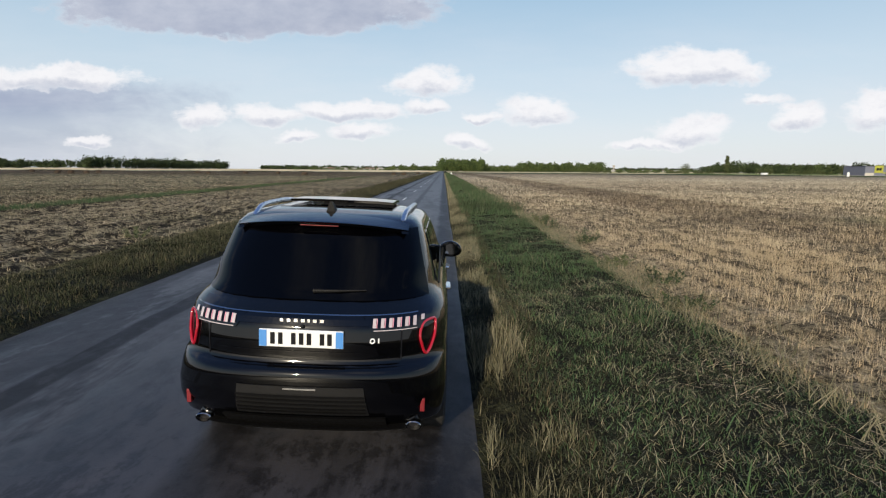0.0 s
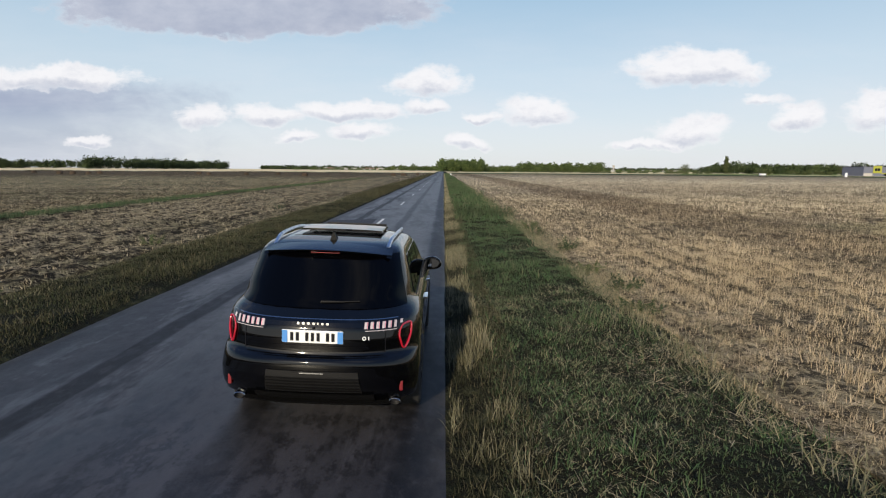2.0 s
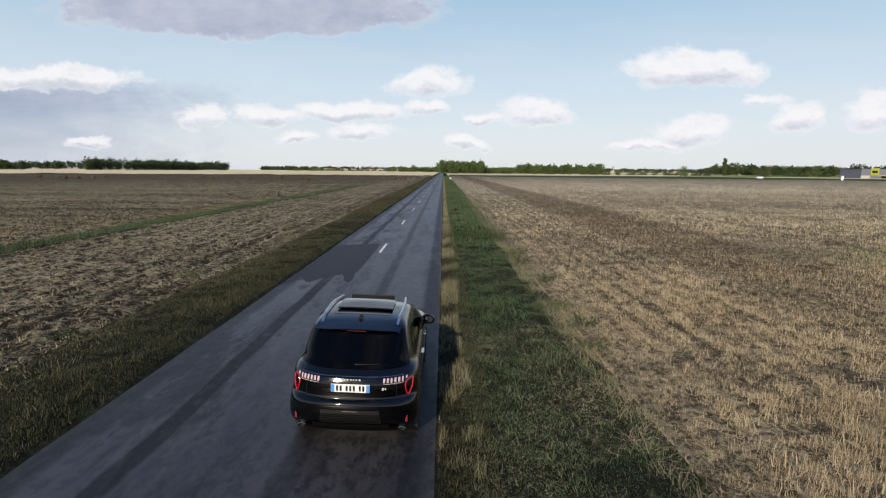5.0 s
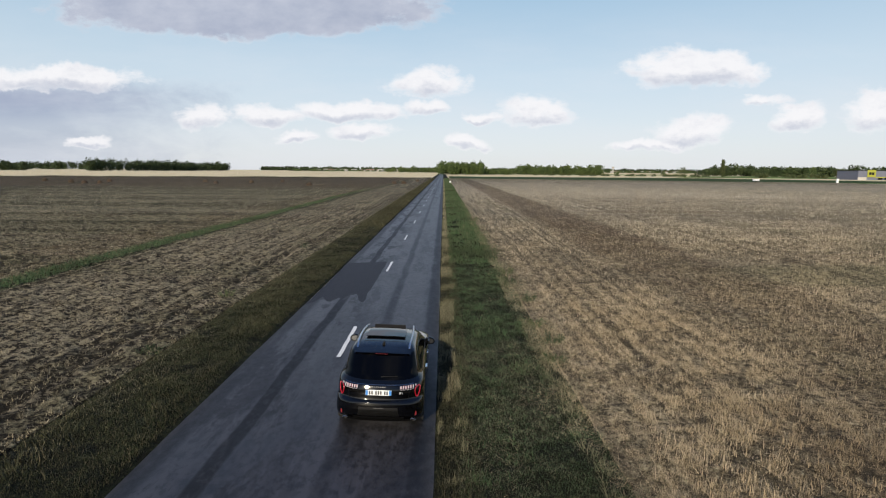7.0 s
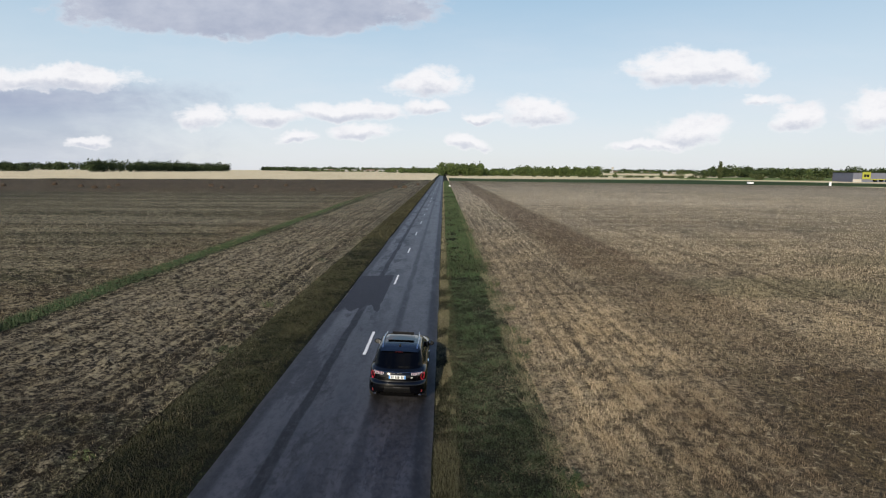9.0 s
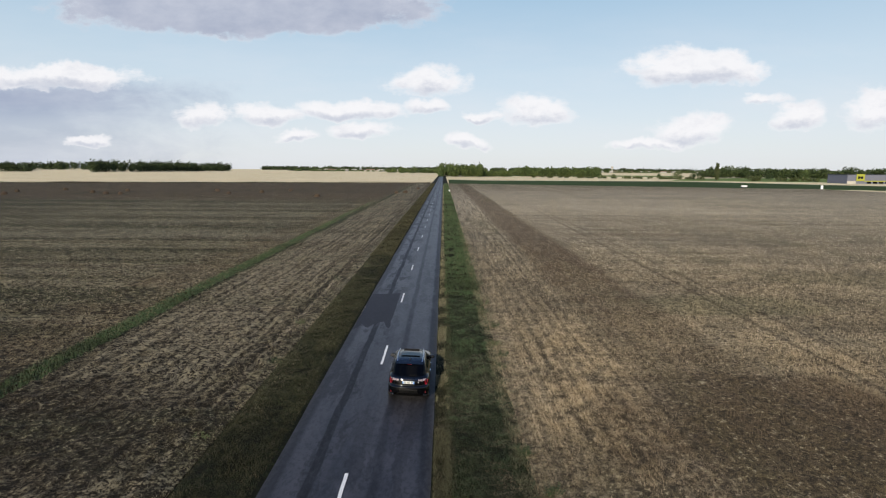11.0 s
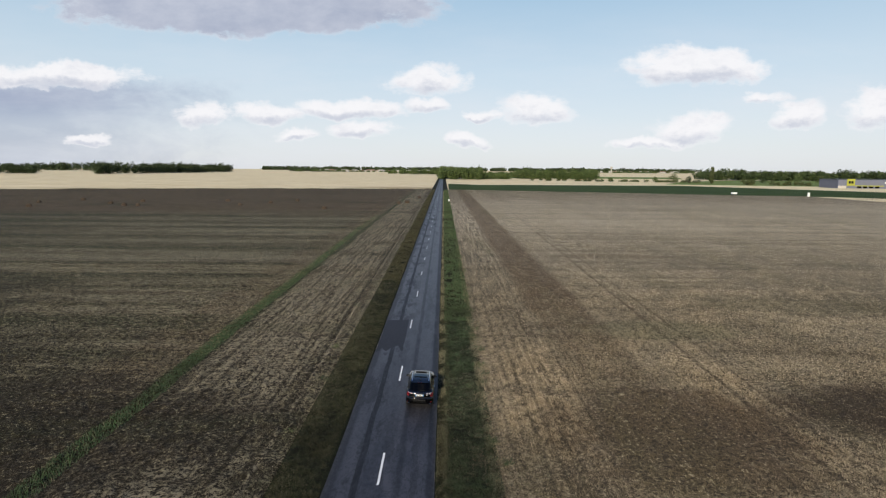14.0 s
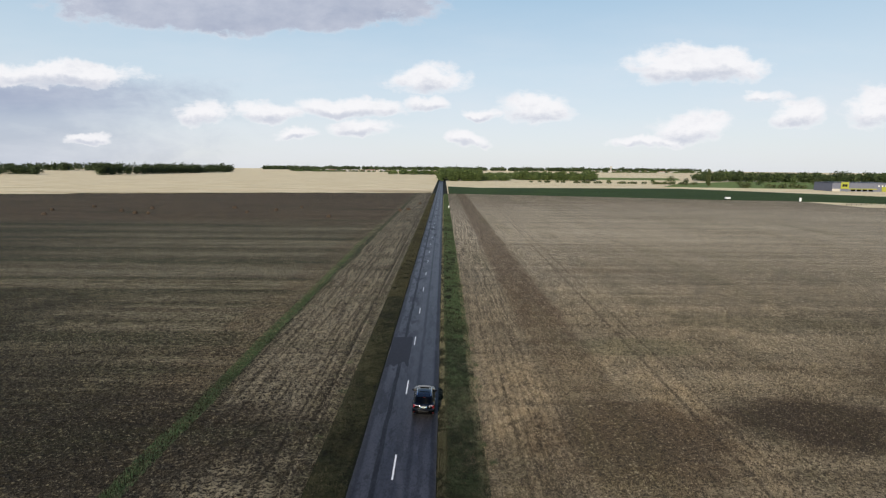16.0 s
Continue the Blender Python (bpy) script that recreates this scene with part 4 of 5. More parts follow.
    # side glass, pillars, doors, handles, mirrors
    for kind, sg in (("right", 1), ("left", -1)):
        for nm, ya, yb in (("quarter_window", (0.92, 1.02), (1.22, 1.24)), ("rear_door_window", (1.30, 1.32), (2.02, 1.98)), ("front_door_window", (2.08, 2.04), (3.02, 2.50))):
            P(nm, shell_patch(kind, 1.155, 1.515, line(1.155, ya[0], 1.515, ya[1]), line(1.155, yb[0], 1.515, yb[1]), 8, 10, 0.006, 0.015), "glass", "dark side window")
        P("window_trim", shell_patch(kind, 1.13, 1.147, const(0.95), const(3.1), 2, 24, 0.004, 0.008), "black_plastic", "thin black window trim")
        P("sill_cladding", shell_patch(kind, 0.24, 0.36, const(1.36), const(3.22), 4, 12, 0.012, 0.02), "black_plastic", "black plastic sill cladding")
        for ya in (1.45, 2.42):
            bm = bmesh.new()
            x = side_x(ya, 0.98)
            r = box(bm, sg * x - 0.012, sg * x + 0.03, ya, ya + 0.21, 0.965, 0.995, 0.008)
            P("door_handle", bm, "chrome", "chrome door handle")
        for ya in (1.27, 2.05, 3.16):
            P("door_seam", shell_patch(kind, 0.40, 1.12, const(ya), const(ya + 0.008), 8, 2, 0.0025, 0.003), "ink")
        m = new("mirror")
        m.parent = car
        m.location = (sg * 0.945, 3.0, 1.10)
        bm = bmesh.new()
        bmesh.ops.create_uvsphere(bm, u_segments=20, v_segments=12, radius=1.0)
        for v in bm.verts:
            c = v.co
            c.x, c.y, c.z = c.x * 0.135, c.y * 0.09, c.z * 0.095
            c.y = max(c.y, -0.035)
            c.x *= 1 - 0.12 * (c.z / 0.095)
        P("shell", bm, "gloss_black", smooth=True, parent=m)
        bm = bmesh.new()
        bmesh.ops.create_circle(bm, cap_ends=True, segments=24, radius=1.0, matrix=Matrix.Translation((0, -0.037, 0)) @ Matrix.Rotation(math.pi / 2, 4, "X") @ Matrix.Diagonal((0.10, 0.062, 1, 1)))
        P("mirror_glass", bm, "mirror", "mirror glass", parent=m)
        P("arm", sweep([(-sg * 0.17, 0.0, -0.06), (-sg * 0.08, 0.0, -0.045), (0, 0.0, -0.02)], [0.03, 0.024, 0.03], 8), "gloss_black", parent=m)
    # windscreen, bonnet line and headlamps
    bm = bmesh.new()
    rows = []
    for z in np.linspace(1.15, 1.55, 8):
        w, r, f, c, cf = level(z)
        rows.append([bm.verts.new((x * w * 0.86, f - cf * (1 - (1 - abs(x * 0.86) ** NE) ** (1 / NE)) + 0.008, z + 0.004)) for x in np.linspace(-1, 1, 14)])
    for a, b in zip(rows, rows[1:]):
        for i in range(13):
            bm.faces.new((a[i], a[i + 1], b[i + 1], b[i]))
    bmesh.ops.solidify(bm, geom=bm.faces[:], thickness=0.01)
    P("windscreen", bm, "glass", "dark windscreen", smooth=True)
    for sg in (-1, 1):
        bm = bmesh.new()
        y = 4.38 - 0.20
        box(bm, sg * 0.66 - 0.12, sg * 0.66 + 0.12, y, y + 0.13, 0.80, 0.93, 0.02)
        P("headlamp", bm, "lamp_white", "clear headlamp")
        for y in (0.93, 3.66):
            build_wheel(car, sg * 0.80, y)
    return car


car = build_car()


# ---- vegetation ----
def blades(name, x, y, z, height, width, lean, mat, label, bent=False, seed=1, category="grass"):
    """One mesh of many stalks: x, y, z feet; height, width, lean (0 upright, 1 lying) as arrays."""
    rng = np.random.default_rng(seed)
    n = len(x)
    turn, way = rng.random(n) * math.tau, rng.random(n) * math.tau
    side = np.stack([np.cos(turn), np.sin(turn), np.zeros(n)], 1) * (width / 2)[:, None]
    flat = np.sin(np.clip(lean, 0, 1) * math.pi / 2)
    up = np.cos(np.clip(lean, 0, 1) * math.pi / 2)
    tip = np.stack([np.cos(way) * flat, np.sin(way) * flat, up], 1) * height[:, None]
    foot = np.stack([x, y, z], 1)
    if bent:
        mid = foot + tip * 0.55
        mid[:, 2] += 0.10 * height
        v = np.stack([foot - side, foot + side, mid - side * 0.75, mid + side * 0.75, foot + tip], 1).reshape(-1, 3)
        t = np.array([[0, 1, 3], [0, 3, 2], [2, 3, 4]])
        tris = (np.arange(n)[:, None, None] * 5 + t[None]).reshape(-1, 3)
    else:
        v = np.stack([foot - side, foot + side, foot + tip], 1).reshape(-1, 3)
        tris = np.arange(n * 3).reshape(-1, 3)
    ob = new(name, quick_mesh(name, v, tris, mat))
    return tagged(ob, label, category, kind="stuff")


def scatter(n, x0, x1, y0, y1, seed, near=None):
    rng = np.random.default_rng(seed)
    x = x0 + (x1 - x0) * rng.random(n)
    u = rng.random(n)
    y = y0 + (y1 - y0) * u
    if near and y0 < 0 and y1 > 20:
        # even round the car, thinning out towards the far end
        share = 2 * (10 - y0) / (y1 - 10 + 2 * (10 - y0))
        y = np.where(rng.random(n) < share, y0 + (10 - y0) * u, 10 + (y1 - 10) * (1 - np.sqrt(1 - u)))
    return x, y, rng


def build_ground_cover():
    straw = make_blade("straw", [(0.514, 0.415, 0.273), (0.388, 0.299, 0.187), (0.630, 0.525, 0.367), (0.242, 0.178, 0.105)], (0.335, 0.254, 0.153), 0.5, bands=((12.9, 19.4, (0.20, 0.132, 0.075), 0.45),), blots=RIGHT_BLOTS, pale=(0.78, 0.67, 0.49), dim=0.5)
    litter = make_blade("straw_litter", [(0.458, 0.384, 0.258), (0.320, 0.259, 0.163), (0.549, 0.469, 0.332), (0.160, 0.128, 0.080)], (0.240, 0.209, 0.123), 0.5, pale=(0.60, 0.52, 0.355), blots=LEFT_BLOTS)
    dry = make_blade("dry_grass", [(0.234, 0.209, 0.136), (0.140, 0.131, 0.078), (0.343, 0.304, 0.211), (0.070, 0.075, 0.039)], (0.109, 0.109, 0.062), 0.6)
    green = make_blade("green_grass", [(0.038, 0.078, 0.030), (0.072, 0.120, 0.050), (0.022, 0.050, 0.020), (0.16, 0.155, 0.098)], (0.050, 0.070, 0.033), 0.5)
    dull = make_blade("dull_grass", [(0.029, 0.034, 0.016), (0.062, 0.060, 0.032), (0.013, 0.017, 0.009), (0.16, 0.136, 0.085)], (0.042, 0.041, 0.022), 0.5)
    weedy = make_blade("weedy_grass", [(0.026, 0.038, 0.015), (0.048, 0.060, 0.025), (0.015, 0.023, 0.010), (0.12, 0.105, 0.06)], (0.036, 0.038, 0.019), 0.55)
    # stubble on the right: tussocks in rows along the road, worn patches, lying straw
    for i, (n, x0, x1, y0, y1, w, h) in enumerate(((250000, 5.7, 26, -14, 30, 0.0085, 0.20), (260000, 5.8, 14, -6, 16, 0.0055, 0.20), (300000, 6.1, 60, -14, 75, 0.018, 0.23), (290000, 6.1, 150, -14, 230, 0.038, 0.17))):
        x, y, rng = scatter(n, x0, x1, y0, y1, 10 + i, 1.35)
        pitch = 0.17
        rowx = np.round(x / pitch) * pitch + rng.normal(0, 0.035, n)
        x = np.where(rng.random(n) < 0.75, rowx, x)
        patch = vnoise(x, y, 0.35, 3) * 0.6 + vnoise(x, y, 1.3, 4) * 0.4
        fleck = vnoise(x, y, 3.4, 5) * 0.65 + vnoise(x, y, 7.3, 6) * 0.35
        far = (x > 22) | (y > 24) | (rng.random(n) < 0.25) if i == 2 else (x > 48) | (y > 60) if i == 3 else x > 0
        wheel = x - 24 - 0.027 * (y - 10)
        lines = (np.abs(wheel) > 0.2) & (np.abs(wheel - 1.9) > 0.15)
        lines &= (x > 12.9) | (np.sin(x * math.tau / 0.78) < 0.6) | (rng.random(n) < 0.35)
        lines &= (x < 12.9) | (x > 19.4) | (rng.random(n) < 0.6)
        keep = far & lines & (fleck > (0.34, 0.34, 0.26, 0.15)[i]) & (patch > 0.12) & (rng.random(n) < 0.4 + patch) & (x > 6.0 + 0.9 * (vnoise(x, y, 0.6, 8) - 0.3))
        keep &= rng.random(n) < np.clip((y1 - y) / (0.45 * (y1 - y0)), 0, 1) * np.clip((x1 - x) / (0.35 * (x1 - x0)), 0, 1) + (i == 0)
        if i == 1:
            keep &= fleck > 0.44
        x, y, patch = x[keep], y[keep], patch[keep]
        m = len(x)
        rng = np.random.default_rng(40 + i)
        lean = np.where(rng.random(m) < 0.46, 0.75 + 0.22 * rng.random(m), np.abs(rng.normal(0.15, 0.24, m)))
        hh = h * (0.45 + 0.75 * patch) * (0.7 + 0.6 * rng.random(m)) * np.clip((x - 5.7) / 1.6, 0.45, 1)
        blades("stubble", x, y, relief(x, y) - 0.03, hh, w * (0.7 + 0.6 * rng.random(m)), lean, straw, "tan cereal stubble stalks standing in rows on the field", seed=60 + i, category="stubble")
    # loose straw that the combine left between verge and stubble
    x, y, rng = scatter(90000, 3.6, 13.0, -14, 30, 15, 1.5)
    thick = np.exp(-((x - 6.4) / 1.1) ** 2) + 0.28 * (x > 6.4) + 0.10
    keep = (rng.random(len(x)) < thick) & (vnoise(x, y, 1.1, 18) * 0.6 + vnoise(x, y, 3.3, 19) * 0.4 > 0.40 - 0.1 * (x > 6))
    x, y = x[keep], y[keep]
    m = len(x)
    rng = np.random.default_rng(16)
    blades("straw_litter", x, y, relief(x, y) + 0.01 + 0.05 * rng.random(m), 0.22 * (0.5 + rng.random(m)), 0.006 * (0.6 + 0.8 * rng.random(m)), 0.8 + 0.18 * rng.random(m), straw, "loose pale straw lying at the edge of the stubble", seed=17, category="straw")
    # chopped straw lying on the left field
    for i, (n, x0, x1, y0, y1, w, h) in enumerate(((420000, -40, -5.2, -14, 62, 0.014, 0.09), (420000, -130, -6.0, -14, 210, 0.030, 0.11))):
        x, y, rng = scatter(n, x0, x1, y0, y1, 20 + i, 1.2)
        patch = vnoise(x, y, 3.6, 13) * 0.6 + vnoise(x, y, 8.0, 16) * 0.2 + vnoise(x, y, 0.5, 14) * 0.2
        drill = np.sin(x * math.tau / 0.62 + 1.2 * vnoise(x, y, 0.15, 15)) > -0.15
        far = (rng.random(n) < np.clip(np.maximum((-28 - x) / 14, (y - 30) / 34), 0, 1)) if i else (rng.random(n) < np.clip((62 - y) / 34, 0, 1) * np.clip((x + 42) / 14, 0, 1))
        keep = far & (patch > (np.where(x < -17.7, 0.50, 0.45) if i == 0 else 0.40)) & (drill | (x < -16.3)) & ((x < -17.7) | (x > -16.3) | (rng.random(n) < 0.15))
        keep &= rng.random(n) < np.clip((y1 - y) / (0.6 * (y1 - y0)), 0, 1) * np.clip((x - x0) / (0.35 * (x1 - x0)), 0, 1) + (i == 0)
        x, y = x[keep], y[keep]
        m = len(x)
        rng = np.random.default_rng(70 + i)
        lean = np.where(rng.random(m) < 0.35, np.abs(rng.normal(0.25, 0.2, m)), 0.6 + 0.35 * rng.random(m))
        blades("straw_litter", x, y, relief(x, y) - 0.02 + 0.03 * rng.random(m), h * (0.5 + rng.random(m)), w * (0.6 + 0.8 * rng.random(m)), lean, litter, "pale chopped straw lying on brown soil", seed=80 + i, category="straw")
    # green strip of regrowth in the left field
    x, y, rng = scatter(26000, -17.7, -16.3, -14, 150, 31, 1.3)
    x = x - 0.012 * y + 0.6 * (vnoise(y * 0 + 1, y, 0.12, 3) - 0.5)
    blades("regrowth", x, y, relief(x, y) - 0.03, 0.22 * (0.5 + rng.random(len(x))), np.full(len(x), 0.035), np.abs(rng.normal(0.25, 0.2, len(x))), green, "narrow strip of green regrowth in the stubble", seed=32)
    # verges
    def strip(name, n, x0, x1, y0, y1, h, w, mat, label, seed, bent, lean0=0.22, thr=0.3, near=1.4):
        x, y, rng = scatter(n, x0, x1, y0, y1, seed, near)
        if name == "dry_grass" and x1 < 4 and x0 > 0:
            keep = x < 3.32 + 0.30 * vnoise(x * 0, y, 0.35, 77)
            x, y = x[keep], y[keep]
        d = vnoise(x, y, 0.9, seed + 1) * 0.55 + vnoise(x, y, 3.1, seed + 2) * 0.45
        keep = d > thr
        x, y, d = x[keep], y[keep], d[keep]
        m = len(x)
        rng = np.random.default_rng(seed + 3)
        blades(name, x, y, verge_z(x, y) - 0.02, h * (0.35 + 0.9 * d) * (0.6 + 0.8 * rng.random(m)), w * (0.6 + 0.8 * rng.random(m)), np.abs(rng.normal(lean0, 0.2, m)), mat, label, bent, seed + 4)
    strip("dry_grass", 27000, 2.92, 3.6, -14, 45, 0.25, 0.0048, dry, "tall pale dry grass along the asphalt edge", 101, True, 0.24, 0.44)
    strip("grass", 26000, 2.92, 3.7, -14, 45, 0.16, 0.006, dull, "dull grass along the asphalt edge", 106, True, 0.3, 0.3)
    strip("dry_grass", 12000, 2.95, 3.35, 20, 330, 0.26, 0.03, dry, "tall pale dry grass along the asphalt edge", 111, False, 0.16, 0.34)
    strip("grass", 170000, 3.3, 6.5, -14, 45, 0.085, 0.007, green, "short green verge grass", 121, True, 0.48, 0.14)
    strip("grass", 36000, 3.5, 6.3, -14, 75, 0.20, 0.011, green, "taller dark green tufts on the verge", 126, True, 0.45, 0.58)
    strip("dead_grass", 24000, 3.0, 6.9, -14, 45, 0.11, 0.006, dull, "dull flattened dead grass and straw", 131, True, 0.7, 0.3)
    strip("dead_grass", 46000, 3.3, 6.6, -14, 6, 0.12, 0.006, dry, "pale flattened dead grass and straw", 136, True, 0.75, 0.42)
    strip("grass", 90000, 3.4, 6.4, 20, 360, 0.30, 0.05, green, "short green verge grass", 141, False, 0.3, 0.36)
    strip("dry_grass", 24000, 5.7, 6.9, -14, 90, 0.32, 0.012, dry, "dry grass between verge and stubble", 151, False, 0.45, 0.45)
    strip("grass", 70000, -5.4, -2.75, -14, 45, 0.09, 0.009, dull, "dark dull grass on the verge", 161, True, 0.3, 0.25)
    strip("grass", 150000, -5.4, -2.75, -14, 70, 0.09, 0.011, weedy, "green tufts on the verge", 171, False, 0.35, 0.38)
    strip("grass", 26000, -5.2, -3.0, -14, 75, 0.17, 0.016, dull, "taller olive tufts on the verge", 176, True, 0.35, 0.57)
    strip("dry_grass", 14000, -5.8, -4.2, -14, 75, 0.13, 0.012, dry, "dry grass between verge and field", 178, False, 0.5, 0.45)
    strip("dry_grass", 14000, -3.1, -2.68, -14, 70, 0.13, 0.010, dull, "dry grass along the asphalt edge", 181, False, 0.25, 0.42)
    strip("grass", 90000, -5.4, -2.75, 40, 360, 0.30, 0.06, dull, "dark dull grass on the verge", 191, False, 0.3, 0.36)


build_ground_cover()


def build_bank():
    """A low dark strip of rough grass where the left field meets the pale land."""
    rng = np.random.default_rng(611)
    line_x, line_y = np.array([-420.0, -280.0, -186.0, -11.5, -5.5]), np.array([286.0, 310.0, 337.0, 369.0, 370.0])
    n = 26000
    x = -420 + 414 * rng.random(n)
    y = np.interp(x, line_x, line_y) + 0.4 + 0.5 * rng.normal(size=n)
    mat = make_blade("bank_grass", [(0.02, 0.024, 0.011), (0.04, 0.04, 0.02), (0.012, 0.016, 0.008), (0.07, 0.06, 0.035)], (0.024, 0.026, 0.013), 0.5)
    tall = 0.45 + 0.6 * vnoise(x, y, 0.08, 612)
    blades("bank_grass", x, y, np.full(n, -0.3), 0.3 + tall * (0.6 + 0.5 * rng.random(n)), np.full(n, 0.16), np.abs(rng.normal(0.25, 0.2, n)), mat, "dark rough grass bank at the far field edge", seed=613)


build_bank()


def leaf_cloud(rng, centre, radii, count, size, rough=0.15):
    """Leaf clumps in an uneven crown: tilted triangles, thicker towards the rim."""
    d = rng.normal(size=(count, 3))
    d /= np.linalg.norm(d, axis=1)[:, None]
    r = (0.45 + 0.55 * rng.random(count)) ** 0.6
    lump = 1 + 0.28 * np.sin(d[:, 0] * 4.1 + centre[0]) * np.cos(d[:, 2] * 3.7 + centre[1]) + rough * rng.normal(size=count)
    p = np.array(centre) + d * np.array(radii) * (r * lump)[:, None]
    a = rng.normal(size=(count, 3)) * size
    b = rng.normal(size=(count, 3)) * size
    v = np.stack([p - a * 0.5, p + a * 0.5, p + b], 1).reshape(-1, 3)
    return v


def trunk_geometry(rng, x, y, z, height, radius, limbs=4):
    bm = sweep([(x, y, z), (x + 0.1 * radius, y, z + height * 0.4), (x + rng.normal(0, 0.2), y + rng.normal(0, 0.2), z + height * 0.95)], [radius, radius * 0.75, radius * 0.25], 6)
    for k in range(limbs):
        a = k * math.tau / limbs + rng.random()
        h0 = height * (0.40 + 0.12 * k / limbs)
        L = height * 0.35
        add = sweep([(x, y, z + h0), (x + math.cos(a) * L * 0.6, y + math.sin(a) * L * 0.6, z + h0 + L * 0.5), (x + math.cos(a) * L, y + math.sin(a) * L, z + h0 + L * 0.9)], [radius * 0.4, radius * 0.25, radius * 0.08], 5)
        me = bpy.data.meshes.new("limb")
        add.to_mesh(me)
        add.free()
        bm.from_mesh(me)
        bpy.data.meshes.remove(me)
    return bm


def foliage(name, dark, mid, light):
    m, b, N, pos = material(name, 0.7, spec=0.25)
    island = N.tree.nodes.new("ShaderNodeNewGeometry").outputs["Random Per Island"]
    c = N.ramp(island, (0.0, dark), (0.55, mid), (1.0, light))
    c = N.mix(N.span(N.noise(pos, 0.12, 4.0, 0.6), 0.4, 0.65, 0.0, 0.6), c, dark)
    N.put(b.inputs["Base Color"], c)
    return m


LEAF_DARK = foliage("leaves_dark", (0.022, 0.036, 0.014), (0.04, 0.062, 0.022), (0.07, 0.09, 0.035))
LEAF_MID = foliage("leaves_mid", (0.036, 0.06, 0.018), (0.08, 0.115, 0.034), (0.14, 0.175, 0.06))
LEAF_WOOD = foliage("leaves_wood", (0.026, 0.042, 0.015), (0.05, 0.075, 0.026), (0.09, 0.115, 0.042))
LEAF_OLIVE = foliage("leaves_olive", (0.045, 0.06, 0.02), (0.085, 0.105, 0.04), (0.13, 0.145, 0.065))


def tree(name, x, y, height, spread, leaves, label, seed, tall=False, clumps=None, group=""):
    rng = np.random.default_rng(seed)
    top = new(name)
    top.location = (x, y, -0.3)
    part("trunk", trunk_geometry(rng, 0, 0, 0, height * 0.75, height * 0.018 + 0.06, 4), MAT["bark"], top)
    vs = []
    lobes = 9
    for k in range(lobes):
        a = k * 2.4 + rng.random()
        s = k / (lobes - 1)
        if tall:
            c = (0.18 * spread * math.cos(a), 0.18 * spread * math.sin(a), height * (0.14 + 0.76 * s))
            rr = spread * (0.5 - 0.25 * abs(s - 0.4))
            rad = (rr, rr, height * 0.10)
        else:
            q = spread * 0.55 * (1 - 0.55 * s)
            c = (q * math.cos(a), q * math.sin(a), height * (0.34 + 0.46 * s))
            rr = spread * (0.36 + 0.2 * rng.random())
            rad = (rr, rr, rr * 0.8)
        vs.append(leaf_cloud(rng, c, rad, clumps or 150, 0.055 * height ** 0.7 + 0.12))
    v = np.concatenate(vs)
    v[:, 2] = np.maximum(v[:, 2], 0.3)
    part("crown", quick_mesh("crown", v, np.arange(len(v)).reshape(-1, 3), leaves), None, top)
    return tagged(top, label, "tree", group)


def wood(name, outline, n, height, leaves, label, seed, clumps=150, spread=4.0, size=0.75):
    """A far wood: trunks and crowns of many trees within a four-cornered piece of land."""
    rng = np.random.default_rng(seed)
    a, b, c, d = [np.array(p, float) for p in outline]
    vs, tr = [], bmesh.new()
    for k in range(n):
        s, t = rng.random(), rng.random() ** 1.8
        p = (a * (1 - s) + b * s) * (1 - t) + (d * (1 - s) + c * s) * t
        h = height * (0.62 + 0.48 * rng.random()) * (0.9 + 0.25 * float(vnoise(p[:1], p[1:], 0.02, seed)[0]))
        r = spread * (0.7 + 0.6 * rng.random())
        low = 0.33 if t > 0.12 else 0.28
        vs.append(leaf_cloud(rng, (p[0], p[1], h * 0.62 - 0.3), (r, r, h * 0.38), int(clumps * 1.3), size, 0.05))
        vs.append(leaf_cloud(rng, (p[0], p[1], h * low - 0.3), (r * 0.95, r * 0.95, h * 0.30), clumps // 2, size, 0.05))
    v = np.concatenate(vs)
    v[:, 2] = np.maximum(v[:, 2], -0.2)
    ob = new(name, quick_mesh(name, v, np.arange(len(v)).reshape(-1, 3), leaves))
    return tagged(ob, label, "wood", kind="stuff")


